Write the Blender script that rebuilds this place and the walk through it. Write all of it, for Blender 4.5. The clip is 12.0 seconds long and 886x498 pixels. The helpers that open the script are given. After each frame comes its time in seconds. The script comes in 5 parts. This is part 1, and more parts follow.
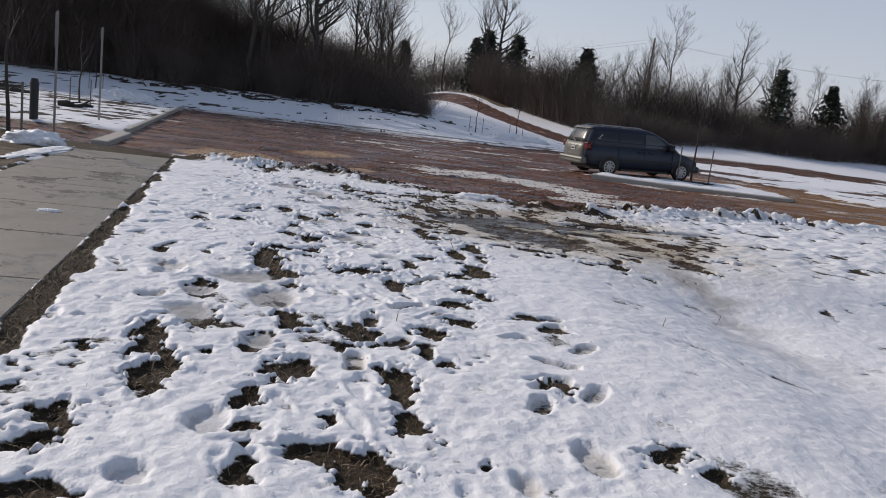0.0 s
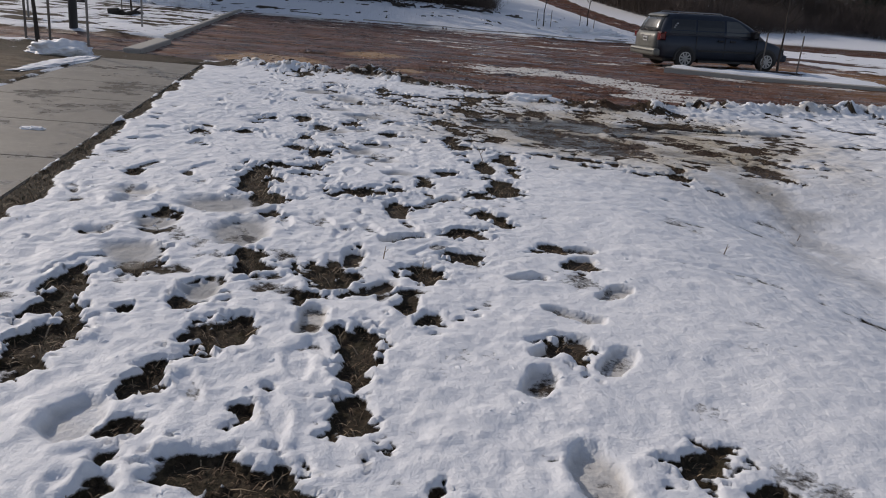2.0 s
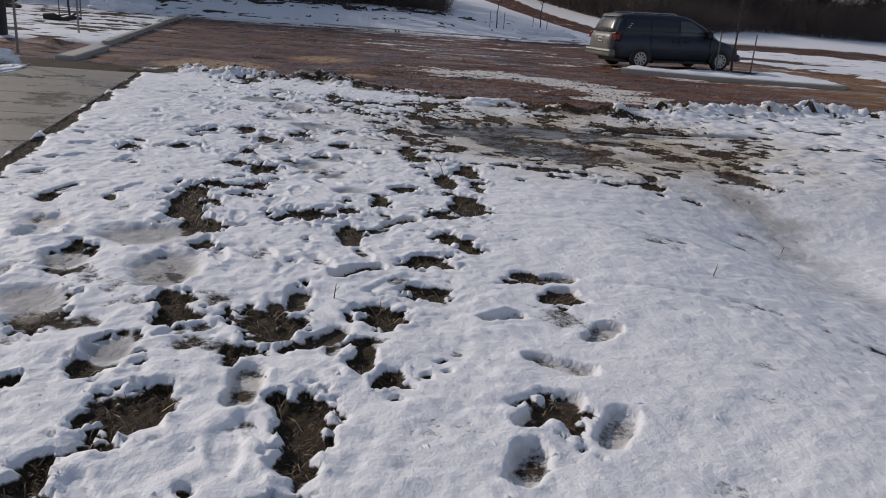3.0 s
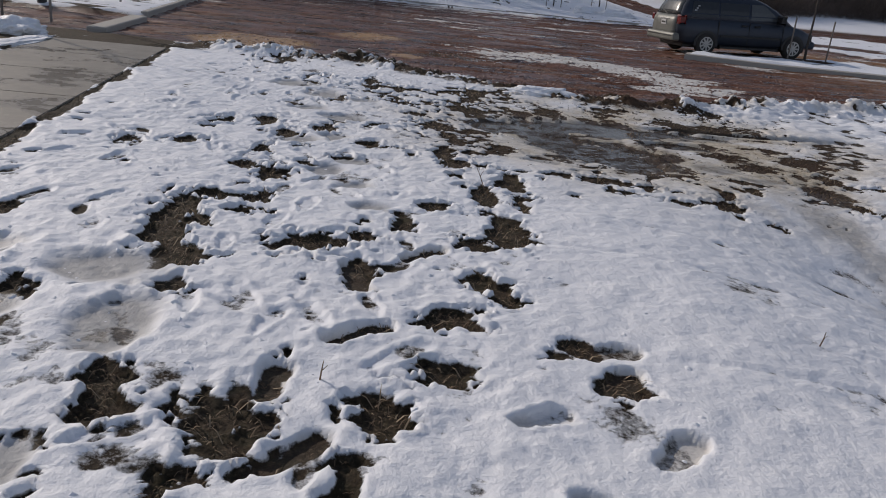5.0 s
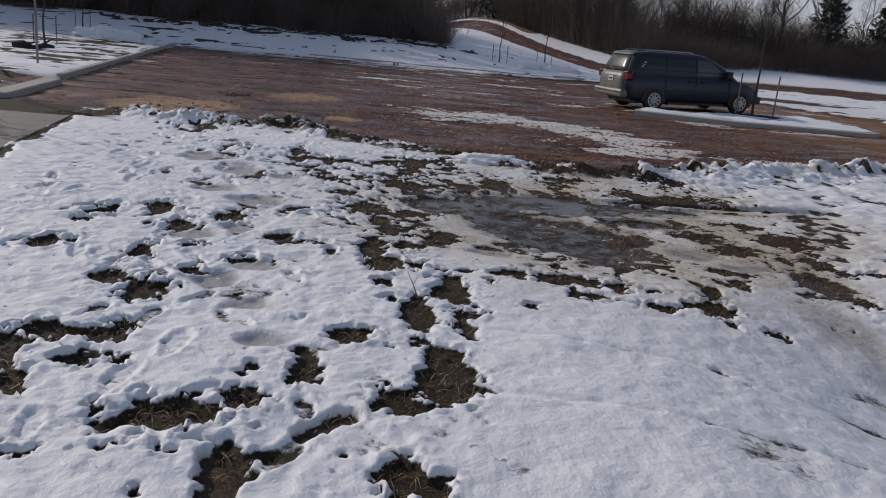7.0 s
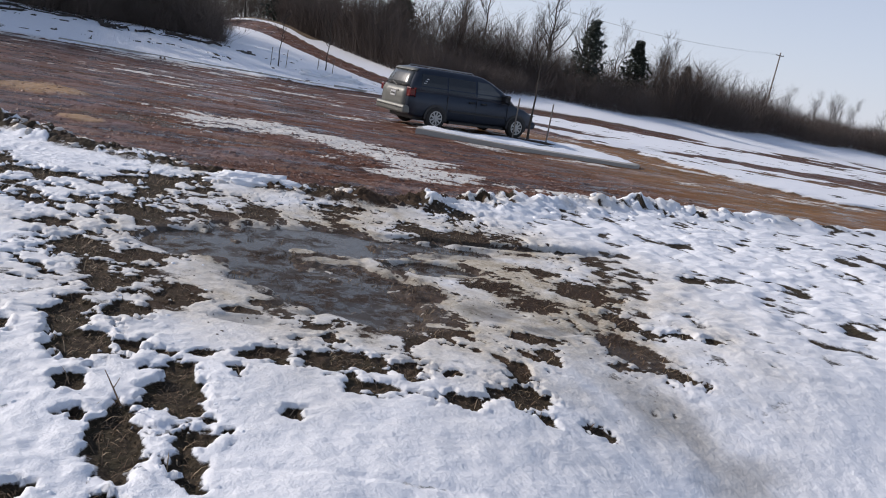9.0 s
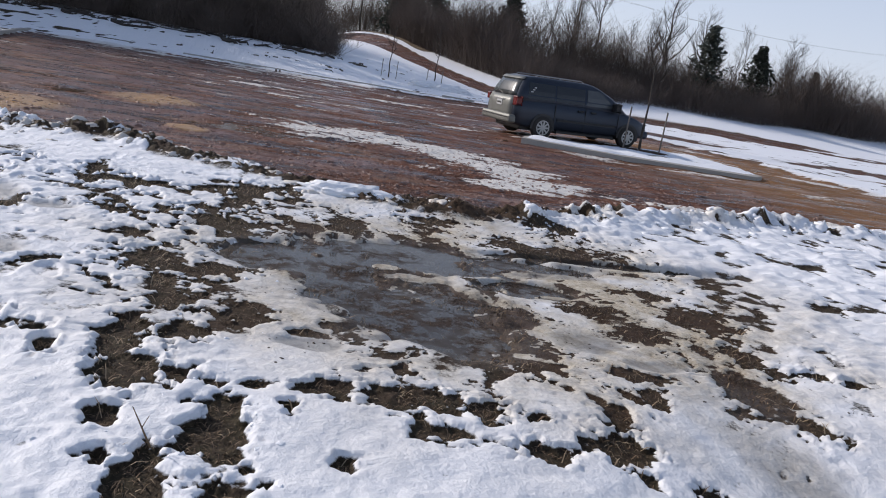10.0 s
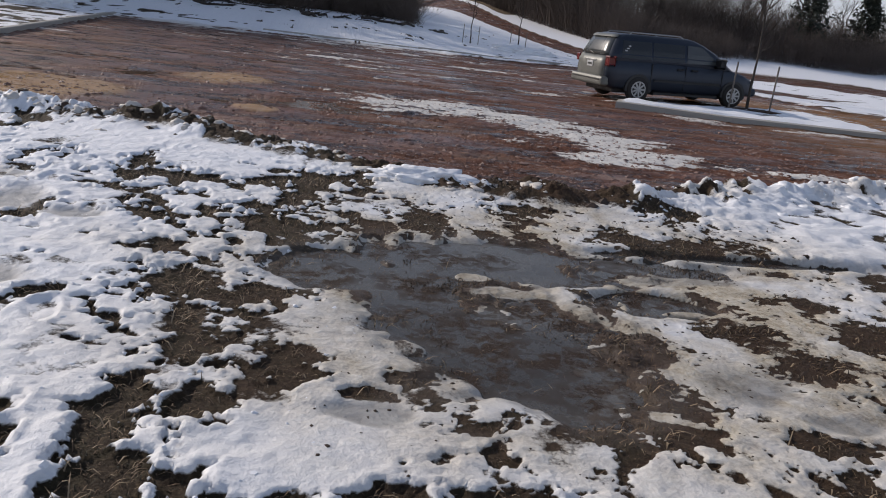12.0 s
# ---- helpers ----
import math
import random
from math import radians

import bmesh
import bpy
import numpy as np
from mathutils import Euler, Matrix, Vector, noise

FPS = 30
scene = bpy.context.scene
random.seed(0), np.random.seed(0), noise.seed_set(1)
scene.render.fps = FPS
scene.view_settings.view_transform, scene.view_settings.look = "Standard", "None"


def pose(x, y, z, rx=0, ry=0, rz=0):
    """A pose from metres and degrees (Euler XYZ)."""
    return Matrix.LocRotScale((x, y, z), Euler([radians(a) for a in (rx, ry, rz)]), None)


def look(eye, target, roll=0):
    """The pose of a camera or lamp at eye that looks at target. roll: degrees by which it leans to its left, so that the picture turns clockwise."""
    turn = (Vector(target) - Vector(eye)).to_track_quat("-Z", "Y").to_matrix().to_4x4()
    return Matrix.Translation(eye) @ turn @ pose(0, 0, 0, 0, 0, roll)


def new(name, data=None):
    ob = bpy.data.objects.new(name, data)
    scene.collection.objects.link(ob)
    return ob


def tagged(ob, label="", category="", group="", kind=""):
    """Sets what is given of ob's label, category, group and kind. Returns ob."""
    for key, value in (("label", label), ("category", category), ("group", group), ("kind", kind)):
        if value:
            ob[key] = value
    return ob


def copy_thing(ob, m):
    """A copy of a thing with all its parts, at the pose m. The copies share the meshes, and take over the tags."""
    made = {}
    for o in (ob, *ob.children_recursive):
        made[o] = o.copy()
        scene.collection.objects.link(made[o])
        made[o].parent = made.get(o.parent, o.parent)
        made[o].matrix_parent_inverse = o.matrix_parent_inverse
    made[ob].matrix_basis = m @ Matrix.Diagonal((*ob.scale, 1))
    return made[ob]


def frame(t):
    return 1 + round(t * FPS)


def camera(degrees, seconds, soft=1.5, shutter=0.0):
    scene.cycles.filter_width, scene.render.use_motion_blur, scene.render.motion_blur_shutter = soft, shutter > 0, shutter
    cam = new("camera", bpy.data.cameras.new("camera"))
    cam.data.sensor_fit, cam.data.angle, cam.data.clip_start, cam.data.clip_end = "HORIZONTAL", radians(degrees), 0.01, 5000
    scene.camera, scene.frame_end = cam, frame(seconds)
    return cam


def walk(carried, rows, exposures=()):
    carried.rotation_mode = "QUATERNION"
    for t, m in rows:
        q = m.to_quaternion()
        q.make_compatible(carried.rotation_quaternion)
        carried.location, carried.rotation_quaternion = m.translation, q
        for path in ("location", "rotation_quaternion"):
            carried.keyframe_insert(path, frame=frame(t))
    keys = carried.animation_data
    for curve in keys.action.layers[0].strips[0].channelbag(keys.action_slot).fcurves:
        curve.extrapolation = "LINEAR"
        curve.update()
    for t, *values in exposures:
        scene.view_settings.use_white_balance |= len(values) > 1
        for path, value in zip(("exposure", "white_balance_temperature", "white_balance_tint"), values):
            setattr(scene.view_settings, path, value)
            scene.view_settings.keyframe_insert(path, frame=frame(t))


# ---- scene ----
cam = camera(60.0, 12.0, 1.0)
PATH = [
    (0, (-0.379, 0.964, 1.411), (-0.064, 2.909, 1.067), 7.1),
    (0.5, (-0.252, 1.123, 1.409), (-0.145, 3.086, 1.04), 8.8),
    (1, (-0.092, 1.523, 1.34), (0.149, 3.444, 0.841), 7.9),
    (1.5, (0.062, 1.734, 1.325), (0.305, 3.634, 0.749), 4.4),
    (2, (0.179, 1.902, 1.38), (0.323, 3.801, 0.77), 5.0),
    (2.5, (0.173, 2.214, 1.359), (0.398, 4.12, 0.794), 5.4),
    (3, (0.205, 2.49, 1.351), (0.457, 4.383, 0.756), 4.5),
    (3.5, (0.277, 2.719, 1.389), (0.437, 4.616, 0.775), 4.0),
    (5.5, (0.371, 3.753, 1.39), (0.531, 5.632, 0.724), 6.6),
    (6, (0.382, 4.054, 1.393), (0.685, 5.937, 0.791), 8.6),
    (6.5, (0.475, 4.335, 1.448), (0.717, 6.243, 0.897), 5.5),
    (8.5, (0.814, 5.576, 1.407), (1.281, 7.469, 0.963), 10.7),
    (9, (0.902, 5.861, 1.438), (1.7, 7.645, 1.014), 10.6),
    (9.5, (1.072, 6.132, 1.421), (1.709, 7.976, 0.98), 9.8),
    (10, (1.181, 6.291, 1.402), (1.714, 8.166, 0.955), 9.9),
    (10.5, (1.248, 6.574, 1.355), (1.837, 8.377, 0.722), 7.3),
    (11, (1.322, 6.827, 1.329), (1.866, 8.621, 0.631), 4.9),
    (11.5, (1.421, 7.053, 1.364), (1.759, 8.943, 0.803), 4.2),
    (12, (1.381, 7.402, 1.358), (1.703, 9.295, 0.798), 7.0),
]
EXPOSURES = [(0, -0.15, 6850, 14), (1.5, -0.42, 6840, 14), (2.5, -0.46, 6830, 14), (3.5, -0.43, 6830, 14), (5.5, -0.45, 6800, 14), (6.5, -0.56, 6760, 14), (8.5, 0.02, 6560, 14), (10, 0.17, 6480, 14), (11, 0.02, 6400, 14), (12, -0.08, 6720, 14)]
walk(cam, [(t, look(eye, target, roll)) for t, eye, target, roll in PATH], EXPOSURES)


# ---- light ----
SUN_AZ = radians(-48)          # from straight ahead, towards the left
SUN_EL = radians(26)
world = bpy.data.worlds.new("sky")
scene.world = world
world.use_nodes = True
wt = world.node_tree
sky = wt.nodes.new("ShaderNodeTexSky")
sky.sky_type = "NISHITA"
sky.sun_disc = False
sky.sun_elevation = SUN_EL
sky.sun_rotation = SUN_AZ
sky.air_density, sky.dust_density, sky.ozone_density = 1.0, 0.9, 1.2
wt.nodes["Background"].inputs["Strength"].default_value = 0.11
haze = wt.nodes.new("ShaderNodeMix")               # thin high cloud over the clear sky
haze.data_type = "RGBA"
wco = wt.nodes.new("ShaderNodeTexCoord")
wsep = wt.nodes.new("ShaderNodeSeparateXYZ")
wramp = wt.nodes.new("ShaderNodeValToRGB")
wramp.color_ramp.elements[0].color = (0.68, 0.68, 0.68, 1)
wramp.color_ramp.elements[1].position = 0.55
wramp.color_ramp.elements[1].color = (0.08, 0.08, 0.08, 1)
wt.links.new(wco.outputs["Generated"], wsep.inputs[0])
wt.links.new(wsep.outputs["Z"], wramp.inputs["Fac"])
wt.links.new(wramp.outputs["Color"], haze.inputs["Factor"])
haze.inputs[7].default_value = (6.0, 6.5, 7.9, 1)
wt.links.new(sky.outputs["Color"], haze.inputs[6])
wt.links.new(haze.outputs[2], wt.nodes["Background"].inputs["Color"])
sun_data = bpy.data.lights.new("sun", "SUN")
sun_data.energy, sun_data.angle, sun_data.color = 3.1, radians(0.6), (1.0, 0.94, 0.86)
sun = new("sun", sun_data)
sun_dir = Vector((math.sin(SUN_AZ) * math.cos(SUN_EL), math.cos(SUN_AZ) * math.cos(SUN_EL), math.sin(SUN_EL)))
sun.matrix_world = look(sun_dir * 60, (0, 0, 0))


# ---- materials ----
def material(name):
    m = bpy.data.materials.new(name)
    m.use_nodes = True
    return m, m.node_tree, m.node_tree.nodes["Principled BSDF"]


def node(nt, kind, **values):
    n = nt.nodes.new(kind)
    for key, value in values.items():
        n.inputs[key.replace("_", " ")].default_value = value
    return n


def noise_of(nt, scale, detail=4.0, rough=0.6, obj=True):
    co = nt.nodes.new("ShaderNodeTexCoord")
    n = node(nt, "ShaderNodeTexNoise", Scale=scale, Detail=detail, Roughness=rough)
    nt.links.new(co.outputs["Object"], n.inputs["Vector"])
    return n.outputs["Fac"]


def ramp(nt, src, *stops):
    r = nt.nodes.new("ShaderNodeValToRGB")
    while len(r.color_ramp.elements) < len(stops):
        r.color_ramp.elements.new(0.5)
    for e, (pos, col) in zip(r.color_ramp.elements, stops):
        e.position = pos
        e.color = (*col, 1) if len(col) == 3 else (col[0], col[0], col[0], 1)
    nt.links.new(src, r.inputs["Fac"])
    return r.outputs["Color"]


def mix(nt, fac, a, b, mode="MIX"):
    n = nt.nodes.new("ShaderNodeMix")
    n.data_type, n.blend_type = "RGBA", mode
    for sock, v in ((n.inputs["Factor"], fac), (n.inputs[6], a), (n.inputs[7], b)):
        if hasattr(v, "links"):
            nt.links.new(v, sock)
        elif isinstance(v, (int, float)):
            sock.default_value = v
        else:
            sock.default_value = (*v, 1)
    return n.outputs[2]


def calc(nt, op, a, b=0.0, clamp=False):
    n = nt.nodes.new("ShaderNodeMath")
    n.operation, n.use_clamp = op, clamp
    for sock, v in zip(n.inputs, (a, b)):
        if hasattr(v, "links"):
            nt.links.new(v, sock)
        else:
            sock.default_value = v
    return n.outputs[0]


def bumped(nt, bsdf, height, strength=0.5, distance=0.02):
    b = node(nt, "ShaderNodeBump", Strength=strength, Distance=distance)
    nt.links.new(height, b.inputs["Height"])
    nt.links.new(b.outputs["Normal"], bsdf.inputs["Normal"])


def simple(name, a, b, scale, rough=0.7, metal=0.0, bump=0.3, dist=0.01):
    m, nt, p = material(name)
    n = noise_of(nt, scale)
    n2 = noise_of(nt, scale * 0.13)
    c = mix(nt, calc(nt, "MULTIPLY", calc(nt, "ADD", n, n2), 0.5), a, b)
    nt.links.new(c, p.inputs["Base Color"])
    nt.links.new(ramp(nt, n2, (0.3, (max(rough - 0.1, 0.03),)), (0.7, (min(rough + 0.1, 1),))), p.inputs["Roughness"])
    p.inputs["Metallic"].default_value = metal
    if bump:
        bumped(nt, p, n, bump, dist)
    return m


def ground_material():
    m, nt, p = material("melting_ground")
    at = nt.nodes.new("ShaderNodeAttribute")
    at.attribute_name = "cover"
    sep = nt.nodes.new("ShaderNodeSeparateColor")
    nt.links.new(at.outputs["Color"], sep.inputs["Color"])
    snow_a, lot_a, stain_a = sep.outputs
    at2 = nt.nodes.new("ShaderNodeAttribute")
    at2.attribute_name = "surface"
    sep2 = nt.nodes.new("ShaderNodeSeparateColor")
    nt.links.new(at2.outputs["Color"], sep2.inputs["Color"])
    wet_a, tan_a, dry_a = sep2.outputs
    fine, mid, big = noise_of(nt, 45, 6, 0.7), noise_of(nt, 9, 5), noise_of(nt, 1.3, 4)
    grit = noise_of(nt, 140, 4, 0.75)
    # soil with dead turf on the lawn
    turf = ramp(nt, fine, (0.32, (0.022, 0.016, 0.011)), (0.5, (0.055, 0.040, 0.027)), (0.62, (0.105, 0.077, 0.05)), (0.75, (0.20, 0.15, 0.095)))
    turf = mix(nt, ramp(nt, mid, (0.42, (0.0,)), (0.62, (0.5,))), turf, (0.045, 0.042, 0.022))
    # reddish mud and gravel of the lot
    streak = nt.nodes.new("ShaderNodeMapping")
    streak.inputs["Scale"].default_value = (0.42, 1.35, 1.0)
    streak.inputs["Rotation"].default_value = (0, 0, 0.12)
    co = nt.nodes.new("ShaderNodeTexCoord")
    nt.links.new(co.outputs["Object"], streak.inputs["Vector"])
    sn = node(nt, "ShaderNodeTexNoise", Scale=1.5, Detail=7.0, Roughness=0.68)
    nt.links.new(streak.outputs["Vector"], sn.inputs["Vector"])
    mud = ramp(nt, sn.outputs["Fac"], (0.3, (0.014, 0.008, 0.006)), (0.45, (0.072, 0.027, 0.015)), (0.56, (0.165, 0.062, 0.034)), (0.70, (0.24, 0.13, 0.085)))
    mud = mix(nt, ramp(nt, grit, (0.4, (0.0,)), (0.7, (0.7,))), mud, (0.17, 0.070, 0.042))
    dry = ramp(nt, fine, (0.3, (0.13, 0.095, 0.062)), (0.7, (0.34, 0.265, 0.18)))
    dry = mix(nt, ramp(nt, noise_of(nt, 3.2, 6, 0.7), (0.42, (0.0,)), (0.6, (0.75,))), dry, (0.075, 0.05, 0.034))
    turf = mix(nt, calc(nt, "MULTIPLY", stain_a, 0.55), turf, (0.065, 0.032, 0.018))
    mud = mix(nt, ramp(nt, mid, (0.42, (0.0,)), (0.66, (0.55,))), mud, (0.18, 0.082, 0.052))
    # pale streaks: silt, with the sheen of wet mud put into the colour
    silt_sheen = node(nt, "ShaderNodeTexNoise", Scale=0.75, Detail=9.0, Roughness=0.74)
    nt.links.new(streak.outputs["Vector"], silt_sheen.inputs["Vector"])
    mud = mix(nt, ramp(nt, silt_sheen.outputs["Fac"], (0.53, (0.0,)), (0.62, (0.45,))), mud, (0.23, 0.17, 0.13))
    wetmark = nt.nodes.new("ShaderNodeTexNoise")
    wetmark.inputs["Scale"].default_value, wetmark.inputs["Detail"].default_value, wetmark.inputs["Roughness"].default_value = 1.7, 10.0, 0.76
    nt.links.new(streak.outputs["Vector"], wetmark.inputs["Vector"])
    mud = mix(nt, ramp(nt, wetmark.outputs["Fac"], (0.43, (0.85,)), (0.52, (0.0,))), mud, (0.034, 0.017, 0.011))
    mud = mix(nt, ramp(nt, wetmark.outputs["Fac"], (0.55, (0.0,)), (0.66, (0.7,))), mud, (0.26, 0.15, 0.105))
    pooled = calc(nt, "MULTIPLY", ramp(nt, wetmark.outputs["Fac"], (0.40, (1.0,)), (0.50, (0.0,))), lot_a)
    mud = mix(nt, calc(nt, "MULTIPLY", tan_a, ramp(nt, big, (0.3, (0.75,)), (0.6, (1.0,)))), mud, (0.42, 0.235, 0.085))
    base = mix(nt, lot_a, turf, mud)
    base = mix(nt, dry_a, base, dry)
    # snow, stained where meltwater and silt have passed
    snow = ramp(nt, mid, (0.3, (0.80, 0.82, 0.86)), (0.7, (0.88, 0.89, 0.91)))
    dirt = ramp(nt, calc(nt, "ADD", calc(nt, "MULTIPLY", fine, 0.6), calc(nt, "MULTIPLY", mid, 0.4)), (0.36, (0.24, 0.185, 0.12)), (0.5, (0.50, 0.43, 0.32)), (0.66, (0.72, 0.67, 0.57)))
    specks = ramp(nt, fine, (0.62, (0.0,)), (0.74, (0.5,)))
    litter = ramp(nt, calc(nt, "ADD", calc(nt, "MULTIPLY", fine, 0.75), calc(nt, "MULTIPLY", big, 0.25)), (0.665, (0.0,)), (0.70, (0.75,)))
    slush = calc(nt, "MULTIPLY", wet_a, calc(nt, "SUBTRACT", 1.0, lot_a))
    snow = mix(nt, stain_a, snow, dirt)
    snow = mix(nt, calc(nt, "MULTIPLY", slush, 0.8), snow, ramp(nt, mid, (0.35, (0.15, 0.14, 0.125)), (0.65, (0.29, 0.285, 0.27))))
    snow = mix(nt, calc(nt, "MULTIPLY", litter, 0.6), snow, (0.13, 0.10, 0.07))
    snow = mix(nt, calc(nt, "MULTIPLY", specks, stain_a), snow, (0.10, 0.07, 0.045))
    edge = calc(nt, "ADD", snow_a, calc(nt, "MULTIPLY", calc(nt, "SUBTRACT", fine, 0.5), 0.5))
    edge = calc(nt, "ADD", edge, calc(nt, "MULTIPLY", calc(nt, "SUBTRACT", mid, 0.5), 0.35))
    mask = ramp(nt, edge, (0.42, (0.0,)), (0.56, (1.0,)))
    col = mix(nt, mask, base, snow)
    nt.links.new(col, p.inputs["Base Color"])
    # wet mud shines, snow is dull
    r_mud = mix(nt, ramp(nt, calc(nt, "ADD", wet_a, calc(nt, "MULTIPLY", calc(nt, "SUBTRACT", mid, 0.5), 0.6)), (0.15, (0.0,)), (0.75, (1.0,))), (0.75, 0.75, 0.75), (0.33, 0.33, 0.33))
    r_mud = mix(nt, pooled, r_mud, (0.16, 0.16, 0.16))
    nt.links.new(mix(nt, mask, r_mud, (0.62, 0.62, 0.62)), p.inputs["Roughness"])
    nt.links.new(mix(nt, mask, mix(nt, wet_a, (0.12, 0.12, 0.12), (0.5, 0.5, 0.5)), (0.35, 0.35, 0.35)), p.inputs["Specular IOR Level"])
    h_soil = calc(nt, "ADD", calc(nt, "MULTIPLY", fine, 0.7), calc(nt, "MULTIPLY", grit, 0.3))
    clod = noise_of(nt, 16, 5, 0.7)
    h_soil = calc(nt, "ADD", h_soil, calc(nt, "MULTIPLY", calc(nt, "MULTIPLY", clod, lot_a), 1.6))
    h_snow = calc(nt, "ADD", calc(nt, "MULTIPLY", mid, 0.75), calc(nt, "ADD", calc(nt, "MULTIPLY", fine, 0.15), calc(nt, "MULTIPLY", grit, 0.03)))
    n = nt.nodes.new("ShaderNodeMix")
    nt.links.new(mask, n.inputs["Factor"])
    nt.links.new(h_soil, n.inputs[2])
    nt.links.new(calc(nt, "ADD", h_snow, 0.35), n.inputs[3])
    smooth = calc(nt, "MULTIPLY", calc(nt, "MAXIMUM", wet_a, pooled), calc(nt, "SUBTRACT", 1.0, mask))
    b = node(nt, "ShaderNodeBump", Distance=0.03)
    nt.links.new(calc(nt, "SUBTRACT", 0.85, calc(nt, "MULTIPLY", smooth, 0.7)), b.inputs["Strength"])
    nt.links.new(n.outputs[0], b.inputs["Height"])
    nt.links.new(b.outputs["Normal"], p.inputs["Normal"])
    return m


M_GROUND = ground_material()


def concrete_material():
    m, nt, p = material("wet_concrete")
    fine, mid, big = noise_of(nt, 60, 4), noise_of(nt, 5, 6, 0.7), noise_of(nt, 1.1, 5, 0.65)
    col = ramp(nt, big, (0.35, (0.17, 0.155, 0.13)), (0.6, (0.29, 0.26, 0.215)))
    col = mix(nt, ramp(nt, mid, (0.45, (0.0,)), (0.7, (0.5,))), col, (0.32, 0.28, 0.22))
    wet = ramp(nt, calc(nt, "ADD", calc(nt, "MULTIPLY", big, 0.65), calc(nt, "MULTIPLY", mid, 0.35)), (0.50, (0.0,)), (0.56, (1.0,)))
    col = mix(nt, calc(nt, "MULTIPLY", wet, 0.16), col, (0.12, 0.105, 0.085))
    col = mix(nt, ramp(nt, fine, (0.4, (0.0,)), (0.7, (0.3,))), col, (0.12, 0.11, 0.095))
    nt.links.new(col, p.inputs["Base Color"])
    nt.links.new(mix(nt, wet, (0.55, 0.55, 0.55), (0.22, 0.22, 0.22)), p.inputs["Roughness"])
    bumped(nt, p, fine, 0.12, 0.004)
    return m


M_CONCRETE = concrete_material()
M_KERB = simple("kerb_concrete", (0.30, 0.28, 0.25), (0.44, 0.42, 0.38), 18, 0.8, 0, 0.4, 0.006)
M_SNOW = simple("old_snow", (0.78, 0.80, 0.84), (0.88, 0.89, 0.91), 16, 0.6, 0, 0.6, 0.02)
M_DIRTY = simple("dirty_snow", (0.36, 0.30, 0.23), (0.80, 0.79, 0.78), 9, 0.7, 0, 0.6, 0.02)
M_CLOD = simple("mud_clod", (0.026, 0.017, 0.012), (0.08, 0.05, 0.033), 20, 0.85, 0, 0.7, 0.02)
M_STONE = simple("gravel_stone", (0.12, 0.066, 0.05), (0.30, 0.195, 0.16), 30, 0.7, 0, 0.2)
M_STRAW = simple("dead_grass", (0.085, 0.056, 0.031), (0.25, 0.16, 0.092), 3, 0.75, 0, 0)
M_STRAW_PALE = simple("pale_straw", (0.19, 0.13, 0.07), (0.44, 0.33, 0.21), 3, 0.7, 0, 0)
M_GREEN = simple("winter_grass", (0.02, 0.019, 0.009), (0.055, 0.046, 0.021), 3, 0.7, 0, 0)
M_BARK = simple("grey_bark", (0.032, 0.026, 0.022), (0.075, 0.062, 0.051), 6, 0.9, 0, 0.3)
M_BRUSH = simple("brush_stems", (0.062, 0.047, 0.039), (0.15, 0.115, 0.092), 0.5, 0.9, 0, 0)
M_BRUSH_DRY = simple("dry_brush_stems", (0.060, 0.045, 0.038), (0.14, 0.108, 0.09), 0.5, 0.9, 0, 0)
M_NEEDLE = simple("dark_needles", (0.014, 0.019, 0.013), (0.038, 0.046, 0.032), 1.5, 0.8, 0, 0)
M_POST = simple("galvanised_post", (0.20, 0.19, 0.18), (0.32, 0.31, 0.295), 9, 0.5, 0.6, 0.1)
M_DARKPOST = simple("dark_paint", (0.012, 0.013, 0.014), (0.03, 0.03, 0.03), 9, 0.5, 0.0, 0.1)
M_POLE = simple("weathered_pole", (0.12, 0.10, 0.085), (0.22, 0.19, 0.16), 4, 0.9, 0, 0.2)
M_WIRE = simple("black_wire", (0.03, 0.03, 0.03), (0.06, 0.06, 0.06), 3, 0.6, 0, 0)
M_LOG = simple("fallen_log", (0.022, 0.018, 0.015), (0.06, 0.05, 0.042), 5, 0.9, 0, 0.4)
M_PAINT = simple("dusty_blue_paint", (0.016, 0.023, 0.038), (0.036, 0.044, 0.060), 2.5, 0.38, 0.35, 0)
# rear panels: road salt, and the sun on the tail put into the colour
M_PAINT_R = simple("salted_sunlit_paint", (0.10, 0.105, 0.10), (0.20, 0.20, 0.18), 4, 0.5, 0.3, 0)
M_GLASS = simple("tinted_glass", (0.008, 0.009, 0.011), (0.014, 0.016, 0.018), 2, 0.12, 0, 0)
# paler glass: salt on the rear window, painted glare on the front doors
M_GLASS_S = simple("salt_and_glare_glass", (0.045, 0.05, 0.053), (0.085, 0.09, 0.09), 5, 0.25, 0, 0)
M_TYRE = simple("tyre_rubber", (0.012, 0.012, 0.012), (0.035, 0.03, 0.026), 20, 0.85, 0, 0.3)
M_RIM = simple("steel_hubcap", (0.32, 0.32, 0.32), (0.48, 0.48, 0.47), 12, 0.4, 0.7, 0)
M_TAIL = simple("red_lens", (0.10, 0.006, 0.006), (0.16, 0.010, 0.009), 8, 0.25, 0, 0)
M_PLATE = simple("pale_plate", (0.45, 0.46, 0.47), (0.6, 0.6, 0.6), 12, 0.5, 0, 0)
M_TRIM = simple("black_trim", (0.012, 0.012, 0.013), (0.03, 0.03, 0.03), 12, 0.55, 0, 0)


